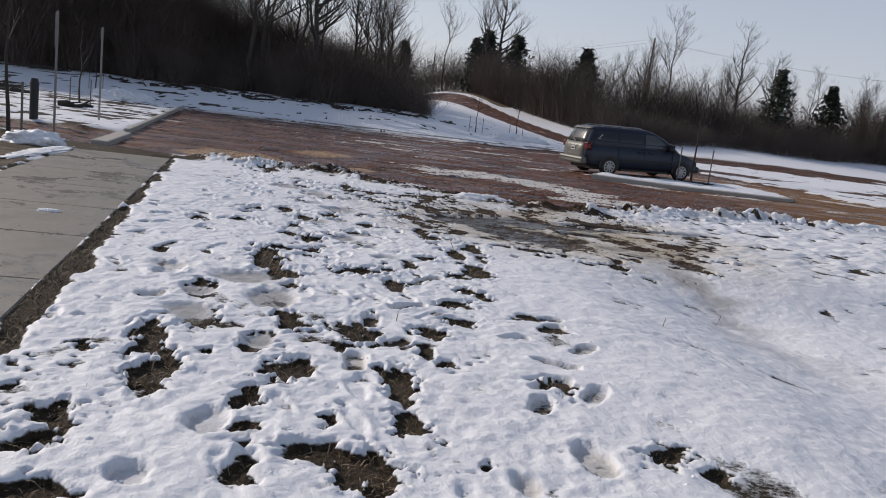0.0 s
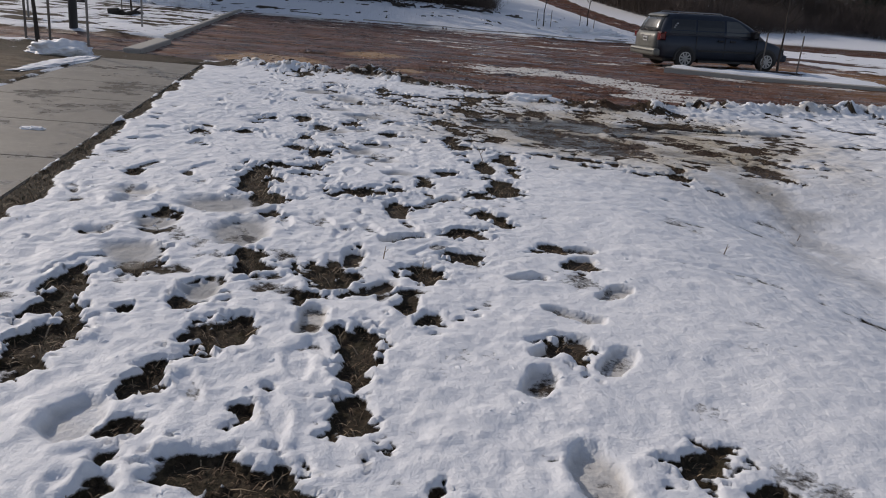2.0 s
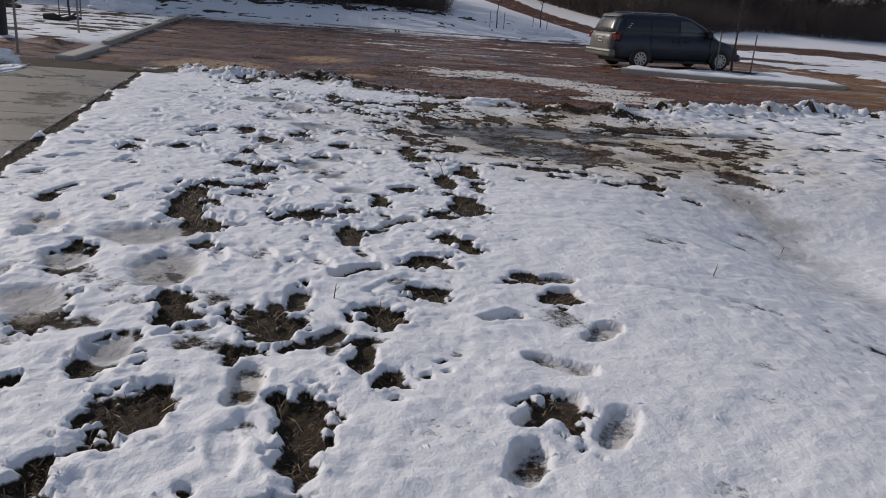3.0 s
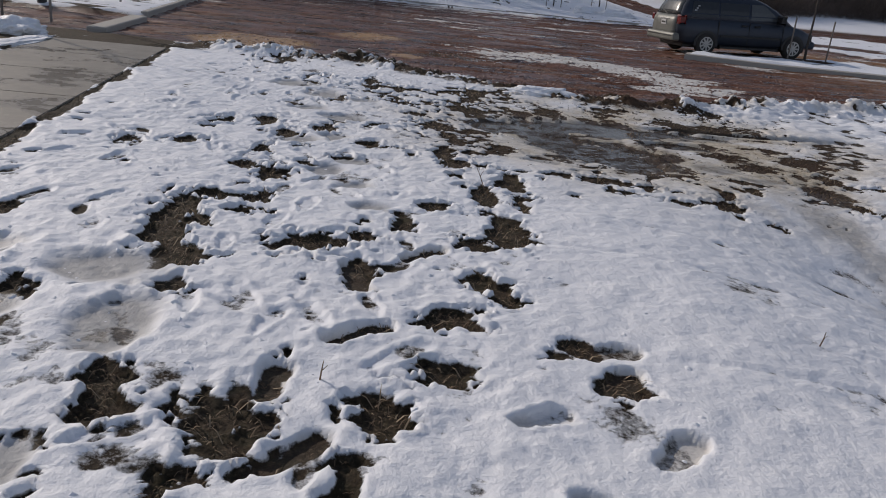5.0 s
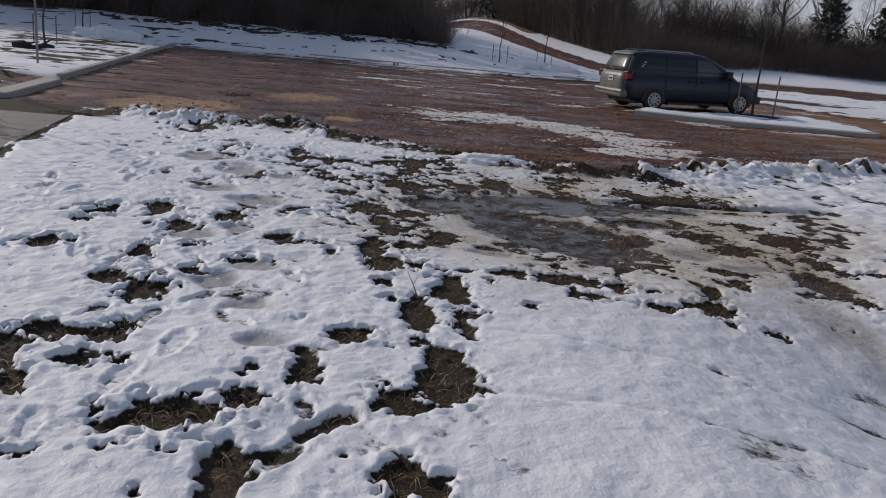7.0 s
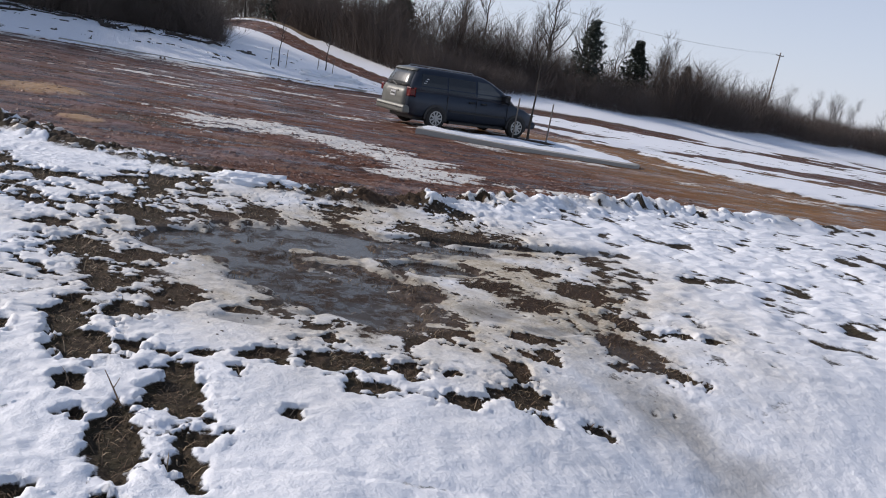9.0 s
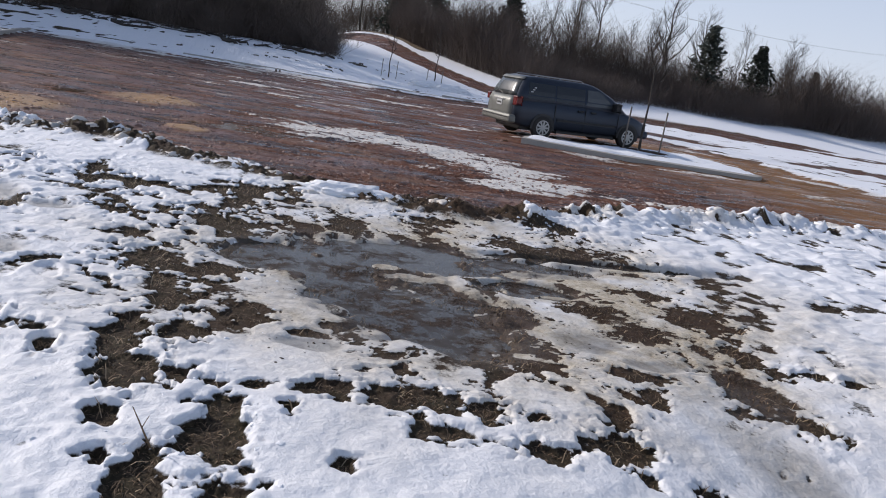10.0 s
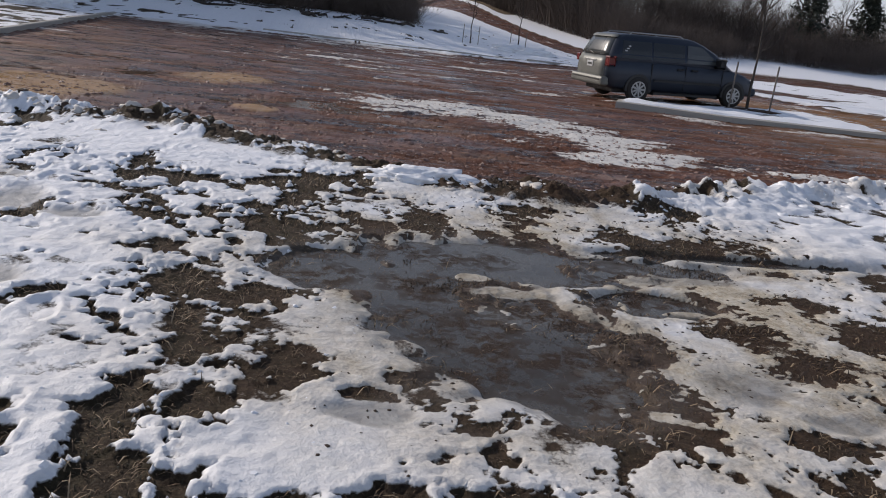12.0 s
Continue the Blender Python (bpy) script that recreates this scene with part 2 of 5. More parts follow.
def water_material():
    m, nt, p = material("melt_water")
    n = noise_of(nt, 7, 3, 0.5)
    big = noise_of(nt, 0.9, 3)
    rot = ramp(nt, noise_of(nt, 11, 6, 0.7), (0.44, (0.0,)), (0.54, (1.0,)))
    where = ramp(nt, noise_of(nt, 1.6, 3), (0.42, (0.0,)), (0.56, (0.9,)))
    rot = mix(nt, 1.0, rot, where, "MULTIPLY")
    water = ramp(nt, big, (0.35, (0.06, 0.055, 0.048)), (0.65, (0.13, 0.122, 0.11)))
    nt.links.new(mix(nt, rot, water, (0.045, 0.026, 0.016)), p.inputs["Base Color"])
    nt.links.new(mix(nt, rot, ramp(nt, big, (0.35, (0.10,)), (0.65, (0.28,))), (0.85, 0.85, 0.85)), p.inputs["Roughness"])
    p.inputs["IOR"].default_value = 1.33
    p.inputs["Alpha"].default_value = 0.78
    bumped(nt, p, n, 0.12, 0.02)
    return m


M_WATER = water_material()
M_MUDWATER = simple("muddy_water", (0.060, 0.034, 0.020), (0.15, 0.085, 0.042), 0.5, 0.14, 0, 0.05, 0.01)


# ---- mesh helpers ----
def link_bm(name, bm, mat, parent=None, smooth=False):
    me = bpy.data.meshes.new(name)
    bm.to_mesh(me)
    bm.free()
    me.materials.append(mat)
    if smooth:
        me.polygons.foreach_set("use_smooth", [True] * len(me.polygons))
    ob = new(name, me)
    ob.parent = parent
    return ob


def part(name, bm, mat, parent, label="", smooth=False):
    ob = link_bm(name, bm, mat, parent, smooth)
    return tagged(ob, label) if label else ob


def from_arrays(name, verts, faces, mat, smooth=True):
    """A mesh from numpy arrays of vertices and of equal-sided faces."""
    me = bpy.data.meshes.new(name)
    verts, faces = np.asarray(verts, np.float32), np.asarray(faces, np.int32)
    k = faces.shape[1]
    me.vertices.add(len(verts))
    me.vertices.foreach_set("co", verts.ravel())
    me.loops.add(faces.size)
    me.loops.foreach_set("vertex_index", faces.ravel())
    me.polygons.add(len(faces))
    me.polygons.foreach_set("loop_start", np.arange(0, faces.size, k, dtype=np.int32))
    me.polygons.foreach_set("use_smooth", np.full(len(faces), smooth))
    me.update(calc_edges=True)
    me.materials.append(mat)
    return new(name, me)


def box_bm(x0, y0, z0, x1, y1, z1, bevel=0.0, bm=None):
    own = bmesh.new()
    bmesh.ops.create_cube(own, size=1)
    for v in own.verts:
        v.co = Vector(((x0 + x1) / 2 + v.co.x * (x1 - x0), (y0 + y1) / 2 + v.co.y * (y1 - y0), (z0 + z1) / 2 + v.co.z * (z1 - z0)))
    if bevel:
        bmesh.ops.bevel(own, geom=own.edges[:], offset=bevel, segments=2, affect="EDGES", profile=0.5)
    return own


def tube_into(bm, points, radii, sides=6, cap=True):
    """A tapered tube along points."""
    rings = []
    for i, (p, r) in enumerate(zip(points, radii)):
        p = Vector(p)
        a = Vector(points[max(i - 1, 0)])
        b = Vector(points[min(i + 1, len(points) - 1)])
        d = (b - a).normalized()
        u = d.orthogonal().normalized()
        if abs(d.z) > 0.5:
            u = d.cross(Vector((0, 1, 0))).normalized()
        w = d.cross(u)
        rings.append([bm.verts.new(p + (u * math.cos(2 * math.pi * k / sides) + w * math.sin(2 * math.pi * k / sides)) * r) for k in range(sides)])
    for a, b in zip(rings, rings[1:]):
        for k in range(sides):
            bm.faces.new((a[k], a[(k + 1) % sides], b[(k + 1) % sides], b[k]))
    if cap:
        bm.faces.new(rings[0][::-1])
        bm.faces.new(rings[-1])
    return bm


def tube(points, radii, sides=8):
    return tube_into(bmesh.new(), points, radii, sides)


# ---- terrain ----
rng = np.random.default_rng(7)
TABLE = rng.random((8, 256, 256))


def value_noise(x, y, k=0):
    xi, yi = np.floor(x).astype(int), np.floor(y).astype(int)
    fx, fy = x - xi, y - yi
    fx, fy = fx * fx * (3 - 2 * fx), fy * fy * (3 - 2 * fy)
    t = TABLE[k % 8]
    a, b = t[xi & 255, yi & 255], t[(xi + 1) & 255, yi & 255]
    c, d = t[xi & 255, (yi + 1) & 255], t[(xi + 1) & 255, (yi + 1) & 255]
    return (a * (1 - fx) + b * fx) * (1 - fy) + (c * (1 - fx) + d * fx) * fy


def fbm(x, y, scale, octaves=4, k=0, gain=0.5):
    """Layered noise from -1 to 1; scale: lumps a metre."""
    total, amp, norm = 0.0, 1.0, 0.0
    for o in range(octaves):
        total = total + amp * (value_noise(x * scale + 17.3 * o, y * scale - 9.1 * o, k + o) * 2 - 1)
        norm += amp
        amp, scale = amp * gain, scale * 2.03
    return total / norm


def sstep(a, b, v):
    t = np.clip((v - a) / (b - a), 0, 1)
    return t * t * (3 - 2 * t)


def along(x, y, points):
    """Distance from a broken line, and the share of its length at the nearest point."""
    best, share = np.full(np.shape(x), 1e9), np.zeros(np.shape(x))
    n = len(points) - 1
    for i, ((ax, ay), (bx, by)) in enumerate(zip(points, points[1:])):
        dx, dy = bx - ax, by - ay
        t = np.clip(((x - ax) * dx + (y - ay) * dy) / (dx * dx + dy * dy), 0, 1)
        d = np.hypot(x - ax - t * dx, y - ay - t * dy)
        near = d < best
        best, share = np.where(near, d, best), np.where(near, (i + t) / n, share)
    return best, share


LOT_NEAR = [(-30, 17.6), (-4, 17.0), (-2.2, 16.3), (-0.2, 15.9), (1.5, 15.1), (2.3, 14.3), (4, 14.2), (6, 14.9), (8, 15.7), (12, 16.3), (40, 17.5), (300, 20)]
LOT_FAR = [(-30, 44), (-9, 46.5), (0, 46.5), (12, 44.5), (18, 40), (19.2, 34), (19.6, 24), (21, 22.5), (40, 23), (300, 30)]
HILL_ROAD = [(17.5, 40), (20.5, 52), (20.3, 62), (17, 80), (13.2, 112), (11, 130)]
SWALE = [(4.0, 9.9), (3.9, 9.3), (3.75, 8.6), (3.65, 7.4), (3.7, 5.6), (3.9, 3.0)]
ISLES = [(2.44, 11.35, 0.26, 0.13), (2.3, 11.6, 0.12, 0.08), (3.45, 11.2, 0.2, 0.06)]
SHORE = [(0.95, 11.0), (1.15, 12.2), (2.2, 12.7), (5.6, 12.8), (5.7, 12.1), (4.2, 11.5), (3.8, 10.6), (3.5, 9.95), (2.4, 9.4), (1.6, 9.7)]
SPIT = [(3.1, 11.3), (3.05, 10.9), (3.15, 10.5), (2.95, 10.15), (2.75, 9.95)]
GREY = [
    (-0.92, 6.76, 0.26, 0.2), (-0.67, 6.17, 0.17, 0.26), (-0.67, 5.33, 0.09, 0.15), (-1.15, 5.74, 0.15, 0.18), (-1.2, 6.3, 0.12, 0.12), (-0.43, 9.87, 0.2, 0.15), (-0.55, 11.4, 0.22, 0.2), (0.05, 9.2, 0.14, 0.1),
    (-0.15, 8.92, 0.15, 0.14), (0.1, 8.52, 0.13, 0.1), (-0.16, 11.0, 0.2, 0.15), (0.24, 8.02, 0.15, 0.09), (-0.2, 10.1, 0.14, 0.12), (-0.5, 12.3, 0.25, 0.32), (-0.1, 12.1, 0.2, 0.14), (-0.95, 12.9, 0.25, 0.3),
    (3.3, 10.25, 0.3, 0.2), (3.65, 11.74, 0.5, 0.12), (1.62, 9.85, 0.16, 0.12), (3.6, 9.95, 0.2, 0.1),
]
POOLS = [(2.17, 11.1, 0.47, 0.9), (2.42, 10.52, 0.44, 0.52), (2.6, 11.9, 0.8, 0.34), (3.3, 12.0, 0.8, 0.16), (4.5, 12.3, 1.0, 0.09), (1.5, 11.6, 0.3, 0.32), (3.3, 11.3, 0.35, 0.16)]
BARE_a = [
    (-1.23, 3.57, 0.11, 0.08), (-0.60, 3.79, 0.07, 0.15), (-0.13, 3.79, 0.14, 0.18), (0.38, 3.89, 0.03, 0.04), (-1.38, 3.91, 0.10, 0.10), (-0.31, 3.94, 0.14, 0.08),
    (1.42, 3.96, 0.07, 0.05), (1.24, 4.07, 0.13, 0.09), (-0.63, 4.15, 0.06, 0.08), (-1.40, 4.18, 0.09, 0.13), (0.10, 4.25, 0.09, 0.15), (-0.26, 4.29, 0.05, 0.08),
    (-0.66, 4.43, 0.06, 0.13), (-1.66, 4.44, 0.03, 0.04), (0.09, 4.74, 0.09, 0.25), (-1.12, 4.75, 0.11, 0.23), (-0.47, 4.89, 0.13, 0.18), (0.96, 4.92, 0.10, 0.09),
    (-0.01, 5.00, 0.04, 0.04), (-0.41, 5.06, 0.05, 0.04), (-1.57, 5.10, 0.04, 0.05), (-0.94, 5.11, 0.05, 0.04), (0.36, 5.12, 0.05, 0.06), (0.39, 5.17, 0.06, 0.08),
]
BARE_b = [
    (-0.67, 5.26, 0.10, 0.12), (-1.23, 5.28, 0.08, 0.27), (0.29, 5.33, 0.06, 0.15), (-0.64, 5.38, 0.07, 0.16), (-0.54, 5.65, 0.05, 0.05), (-0.12, 5.66, 0.14, 0.23),
    (-1.06, 5.73, 0.09, 0.18), (-0.52, 5.76, 0.08, 0.17), (0.37, 5.81, 0.10, 0.13), (-0.57, 5.91, 0.07, 0.12), (1.29, 6.04, 0.08, 0.08), (0.64, 6.09, 0.12, 0.10),
    (-0.71, 6.22, 0.07, 0.06), (-1.18, 6.42, 0.07, 0.21), (-0.70, 6.46, 0.08, 0.16), (0.65, 6.59, 0.12, 0.12), (-0.57, 6.70, 0.08, 0.07), (-0.57, 6.77, 0.04, 0.06),
    (0.93, 6.82, 0.09, 0.09), (0.92, 6.89, 0.08, 0.10), (-0.72, 7.02, 0.10, 0.16), (0.21, 7.03, 0.08, 0.19), (0.80, 7.03, 0.07, 0.11), (-0.60, 7.07, 0.07, 0.13),
]
BARE_c = [
    (-0.71, 7.13, 0.10, 0.14), (-0.78, 7.38, 0.13, 0.34), (-0.06, 7.35, 0.16, 0.14), (0.09, 7.36, 0.05, 0.09), (0.84, 7.53, 0.14, 0.10), (-0.71, 7.54, 0.09, 0.15),
    (0.21, 7.54, 0.09, 0.09), (-0.82, 7.72, 0.10, 0.18), (1.04, 7.66, 0.11, 0.10), (-0.34, 7.82, 0.03, 0.04), (-0.51, 7.85, 0.07, 0.06), (0.44, 7.88, 0.06, 0.15),
    (1.06, 7.92, 0.12, 0.23), (-0.86, 8.02, 0.08, 0.08), (-0.69, 8.14, 0.20, 0.08), (-0.51, 8.16, 0.08, 0.08), (-0.45, 8.19, 0.08, 0.10), (0.60, 8.22, 0.11, 0.10),
    (1.21, 8.47, 0.06, 0.17), (0.97, 8.56, 0.08, 0.22), (1.24, 8.60, 0.08, 0.09), (0.85, 8.80, 0.03, 0.04), (1.64, 8.82, 0.03, 0.04), (-0.49, 8.83, 0.09, 0.16),
]
BARE_d = [
    (3.18, 8.83, 0.06, 0.04), (2.91, 8.88, 0.05, 0.05), (1.21, 8.90, 0.11, 0.28), (-0.70, 8.99, 0.10, 0.17), (2.48, 9.00, 0.11, 0.07), (0.80, 9.07, 0.05, 0.08),
    (2.07, 9.09, 0.13, 0.06), (2.90, 9.10, 0.13, 0.16), (-0.34, 9.15, 0.10, 0.10), (1.47, 9.24, 0.04, 0.04), (2.58, 9.32, 0.06, 0.04), (2.30, 9.34, 0.10, 0.08),
    (2.04, 9.38, 0.26, 0.13), (1.35, 9.41, 0.05, 0.04), (-0.05, 9.42, 0.11, 0.08), (1.63, 9.44, 0.12, 0.11), (-1.69, 9.45, 0.09, 0.12), (1.03, 9.48, 0.11, 0.11),
    (-0.67, 9.52, 0.07, 0.17), (0.85, 9.54, 0.15, 0.20), (-1.28, 9.56, 0.12, 0.15), (-1.15, 9.59, 0.05, 0.07), (3.32, 9.60, 0.09, 0.09), (-0.41, 9.66, 0.07, 0.09),
]
BARE_e = [
    (2.03, 9.73, 0.05, 0.06), (0.48, 9.74, 0.07, 0.09), (0.74, 9.81, 0.10, 0.21), (4.06, 9.84, 0.23, 0.37), (0.22, 9.90, 0.15, 0.08), (3.42, 9.91, 0.21, 0.09),
    (0.39, 9.91, 0.11, 0.08), (2.74, 9.95, 0.15, 0.12), (1.01, 9.97, 0.11, 0.17), (4.89, 9.97, 0.11, 0.08), (0.10, 10.00, 0.14, 0.11), (0.77, 10.05, 0.14, 0.14),
    (4.72, 10.10, 0.10, 0.08), (4.45, 10.11, 0.10, 0.11), (1.61, 10.12, 0.07, 0.07), (-0.18, 10.14, 0.06, 0.17), (-0.58, 10.18, 0.11, 0.17), (1.32, 10.24, 0.11, 0.11),
    (2.86, 10.25, 0.14, 0.30), (1.78, 10.29, 0.09, 0.06), (4.38, 10.36, 0.11, 0.21), (1.32, 10.43, 0.11, 0.12), (-1.25, 10.45, 0.11, 0.19), (-0.35, 10.48, 0.06, 0.12),
]
BARE_f = [
    (0.90, 10.48, 0.14, 0.19), (-1.20, 10.56, 0.09, 0.16), (3.83, 10.60, 0.26, 0.17), (-0.26, 10.60, 0.09, 0.19), (-0.84, 10.68, 0.09, 0.19), (0.84, 10.74, 0.11, 0.21),
    (3.01, 10.82, 0.16, 0.20), (-0.23, 10.95, 0.10, 0.18), (0.16, 10.96, 0.10, 0.07), (3.65, 11.03, 0.22, 0.11), (4.45, 11.03, 0.24, 0.34), (1.10, 11.21, 0.14, 0.20),
    (0.76, 11.28, 0.22, 0.29), (4.30, 11.53, 0.18, 0.15), (6.01, 11.59, 0.16, 0.15), (-0.74, 11.76, 0.11, 0.22), (1.69, 12.13, 0.08, 0.13), (0.87, 12.23, 0.25, 0.42),
    (-0.38, 12.29, 0.21, 0.25), (1.15, 12.43, 0.34, 0.50), (0.43, 12.63, 0.27, 0.43), (4.13, 12.71, 0.50, 0.22), (3.68, 12.74, 0.27, 0.26), (1.59, 12.75, 0.13, 0.19),
]
BARE_g = [
    (2.10, 12.91, 0.21, 0.33), (-0.11, 13.34, 0.21, 0.31), (2.94, 13.37, 0.22, 0.12), (0.20, 13.53, 0.17, 0.20), (4.40, 13.65, 0.27, 0.29), (1.24, 13.76, 0.25, 0.38),
    (-0.75, 13.81, 0.16, 0.43), (-0.04, 13.88, 0.11, 0.26), (1.76, 13.97, 0.16, 0.34), (-1.51, 15.43, 0.25, 0.50),
]
STEPPED_a = [(0.88, 4.00, 0.10, 0.18), (0.50, 3.75, 0.07, 0.12), (-1.48, 6.84, 0.12, 0.18), (-1.44, 6.14, 0.11, 0.11), (-0.77, 4.19, 0.10, 0.17), (-0.97, 3.70, 0.08, 0.09), (-1.51, 7.04, 0.18, 0.13)]
# boot prints, heel to toe, and how far each is worn down to the turf
BOOTS = [
    (0.18, 6.17, 0.35, 6.31, 0.85), (0.47, 7.16, 0.61, 7.3, 0.6), (1.2, 6.21, 1.36, 6.25, 0.0), (1.21, 5.93, 1.31, 6.04, 0.7), (0.86, 5.67, 0.99, 5.73, 0.0), (-0.01, 5.76, 0.0, 5.94, 0.5),
    (0.17, 6.99, 0.24, 6.73, 0.5), (0.06, 5.36, 0.19, 5.51, 0.5), (-0.14, 4.89, -0.13, 5.11, 0.1), (0.84, 4.75, 1.02, 4.91, 0.3), (1.1, 4.64, 1.2, 4.81, 0.05), (0.99, 5.27, 1.15, 5.16, 0.1),
    (0.76, 4.42, 0.81, 4.56, 0.05), (1.3, 5.49, 1.41, 5.61, 0.0),
]

BARE = [(x, y - 0.08 - 0.009 * (y - 4), rx, ry + 0.012) for x, y, rx, ry in BARE_a + BARE_b + BARE_c + BARE_d + BARE_e + BARE_f + BARE_g]
STEPPED = [(x, y - 0.09, rx, ry) for x, y, rx, ry in STEPPED_a]
TRACKS = [[(0.9, 8.35), (2.4, 8.05), (3.3, 7.7)], [(1.15, 7.57), (2.1, 7.4), (3.2, 7.15)], [(1.6, 6.2), (2.4, 6.15), (3.3, 5.6)]]


def lot_edges(x):
    return np.interp(x, *zip(*LOT_NEAR)), np.interp(x, *zip(*LOT_FAR))


PRINTS = []
for _ in range(140):                            # half-melted tracks of those who walked here before
    PRINTS.append((rng.uniform(-2.1, 0.5), 2.8 + 12.2 * rng.random() ** 0.75, math.radians(rng.normal(8, 24)), rng.uniform(0.8, 1.15)))


def old_prints(x, y, rough):
    """Depth of the trodden hollows, and the rims kicked up about them."""
    hollow, rim = np.zeros(np.shape(x)), np.zeros(np.shape(x))
    for cx, cy, turn, size in PRINTS:
        w = np.nonzero((np.abs(x - cx) < 0.3) & (np.abs(y - cy) < 0.3))
        if not len(w[0]):
            continue
        dx, dy = x[w] - cx, y[w] - cy
        u, v = (dx * math.cos(turn) + dy * math.sin(turn)) / (0.055 * size), (dy * math.cos(turn) - dx * math.sin(turn)) / (0.15 * size)
        q = np.hypot(u * (1.15 - 0.25 * v), v) + rough[w]
        hollow[w] = np.maximum(hollow[w], 1 - sstep(0.7, 1.05, q))
        rim[w] = np.maximum(rim[w], np.exp(-((q - 1.25) / 0.2) ** 2))
    return hollow, rim * (1 - hollow)


def terrain(x, y, detail=True):
    """Height, snow, lot, stain, wet, tan and dry at each place."""
    x, y = np.asarray(x, float), np.asarray(y, float)
    near, far = lot_edges(x)
    wob = 0.28 * fbm(x, y, 0.9, 3, 1)
    left_edge = -5.0 - (y - 17.3) * 0.12
    inside = np.minimum(np.minimum(y - near - wob, far + 1.2 * wob - y), x - left_edge)
    lot = sstep(-0.12, 0.12, inside)
    # the crossing road to the left of the lot, beyond the pavement
    lot = np.maximum(lot, sstep(-0.2, 0.2, np.minimum(np.minimum(y - 17.3, 21.5 + wob - y), -3 - x)))
    # large shape: a bank under the left wood, a hill with a road ahead
    left = 1.25 * sstep(46.5, 58, y) + 0.9 * sstep(58, 90, y)
    right = 4.9 * sstep(52, 122, y)
    side = sstep(8, 18, x + 0 * y)
    z = left * (1 - side) + right * side
    z = z + 0.12 * sstep(8.5, 13, x) * sstep(22, 27, y) * (1 - sstep(15, 22, x))
    z = z - 1.2 * sstep(120, 320, y) - 2.5 * sstep(80, 400, x)
    road, _ = along(x, y, HILL_ROAD)
    on_road = 1 - sstep(1.6, 2.2, road + 0.5 * wob)
    track = on_road * sstep(0.25, 0.7, np.abs(road - 0.1) + 0.2 * fbm(x, y, 1.2, 2, 5)) if detail else on_road
    lot = np.maximum(lot, on_road)
    z = z + 0.35 * fbm(x, y, 0.05, 3, 2) * sstep(50, 90, y)
    z = z - 0.07 * lot * (1 - sstep(45, 60, y))
    # lawn and swale
    lawn = (1 - lot) * (1 - sstep(-0.4, 0.6, y - near)) * (x > -40)
    swale, _ = along(x, y, SWALE)
    z = z + lawn * (0.022 * fbm(x, y, 0.8, 3, 3) - 0.28 * sstep(1.7, 3.9, x) * (1 - sstep(7.6, 9.7, y)) - 0.05 * np.exp(-(swale / 0.6) ** 2) - 0.08 * sstep(4.2, 8.0, x) * (1 - sstep(8.5, 11.5, y)))
    pool = np.full(np.shape(x), 9.0)
    warp = 0.30 * fbm(x, y, 2.2, 4, 4) + 0.18 * fbm(x, y, 7, 2, 6)
    for cx, cy, rx, ry in POOLS:
        pool = np.minimum(pool, np.hypot((x - cx) / rx, (y - cy) / ry))
    pool = pool + 1.3 * warp
    melt0 = np.exp(-((np.hypot((x - 3.0) / 2.3, (y - 11.2) / 2.0)) ** 4))
    z = z - 0.028 * melt0
    basin = 1 - sstep(0.8, 1.45, pool)
    z = z * (1 - basin) + basin * (-0.080 + 0.066 * fbm(x, y, 3.3, 5, 2, 0.62) + 0.05 * np.exp(-((x - 2.2) / 0.17) ** 2 - ((y - 11.3) / 0.32) ** 2) + 0.045 * np.exp(-((x - 2.86) / 0.14) ** 2 - ((y - 10.6) / 0.5) ** 2))
    melt = np.exp(-((np.hypot((x - 3.1) / 2.5, (y - 11.4) / 2.3)) ** 3))   # stained zone about the pools
    gully = np.exp(-((swale + 0.3 * fbm(x, y, 3, 4, 2)) / 0.42) ** 2) * sstep(5.4, 7.5, y + 0.8 * wob)
    melt = np.maximum(melt, 0.55 * np.exp(-((swale + 0.25 * fbm(x, y, 3, 4, 2)) / 0.36) ** 2) * sstep(7.2, 9.5, y + 0.8 * wob))
    # snow
    deep = 0.038 + 0.010 * fbm(x, y, 1.1, 3, 0)
    churn = (1 - sstep(-0.25, 0.25, x - (1.05 + 0.05 * (y - 5)) + 0.5 * wob)) * (1 - sstep(14, 15.5, y))
    bare = np.zeros(np.shape(x))
    pressed = np.zeros(np.shape(x))
    rim = np.zeros(np.shape(x))
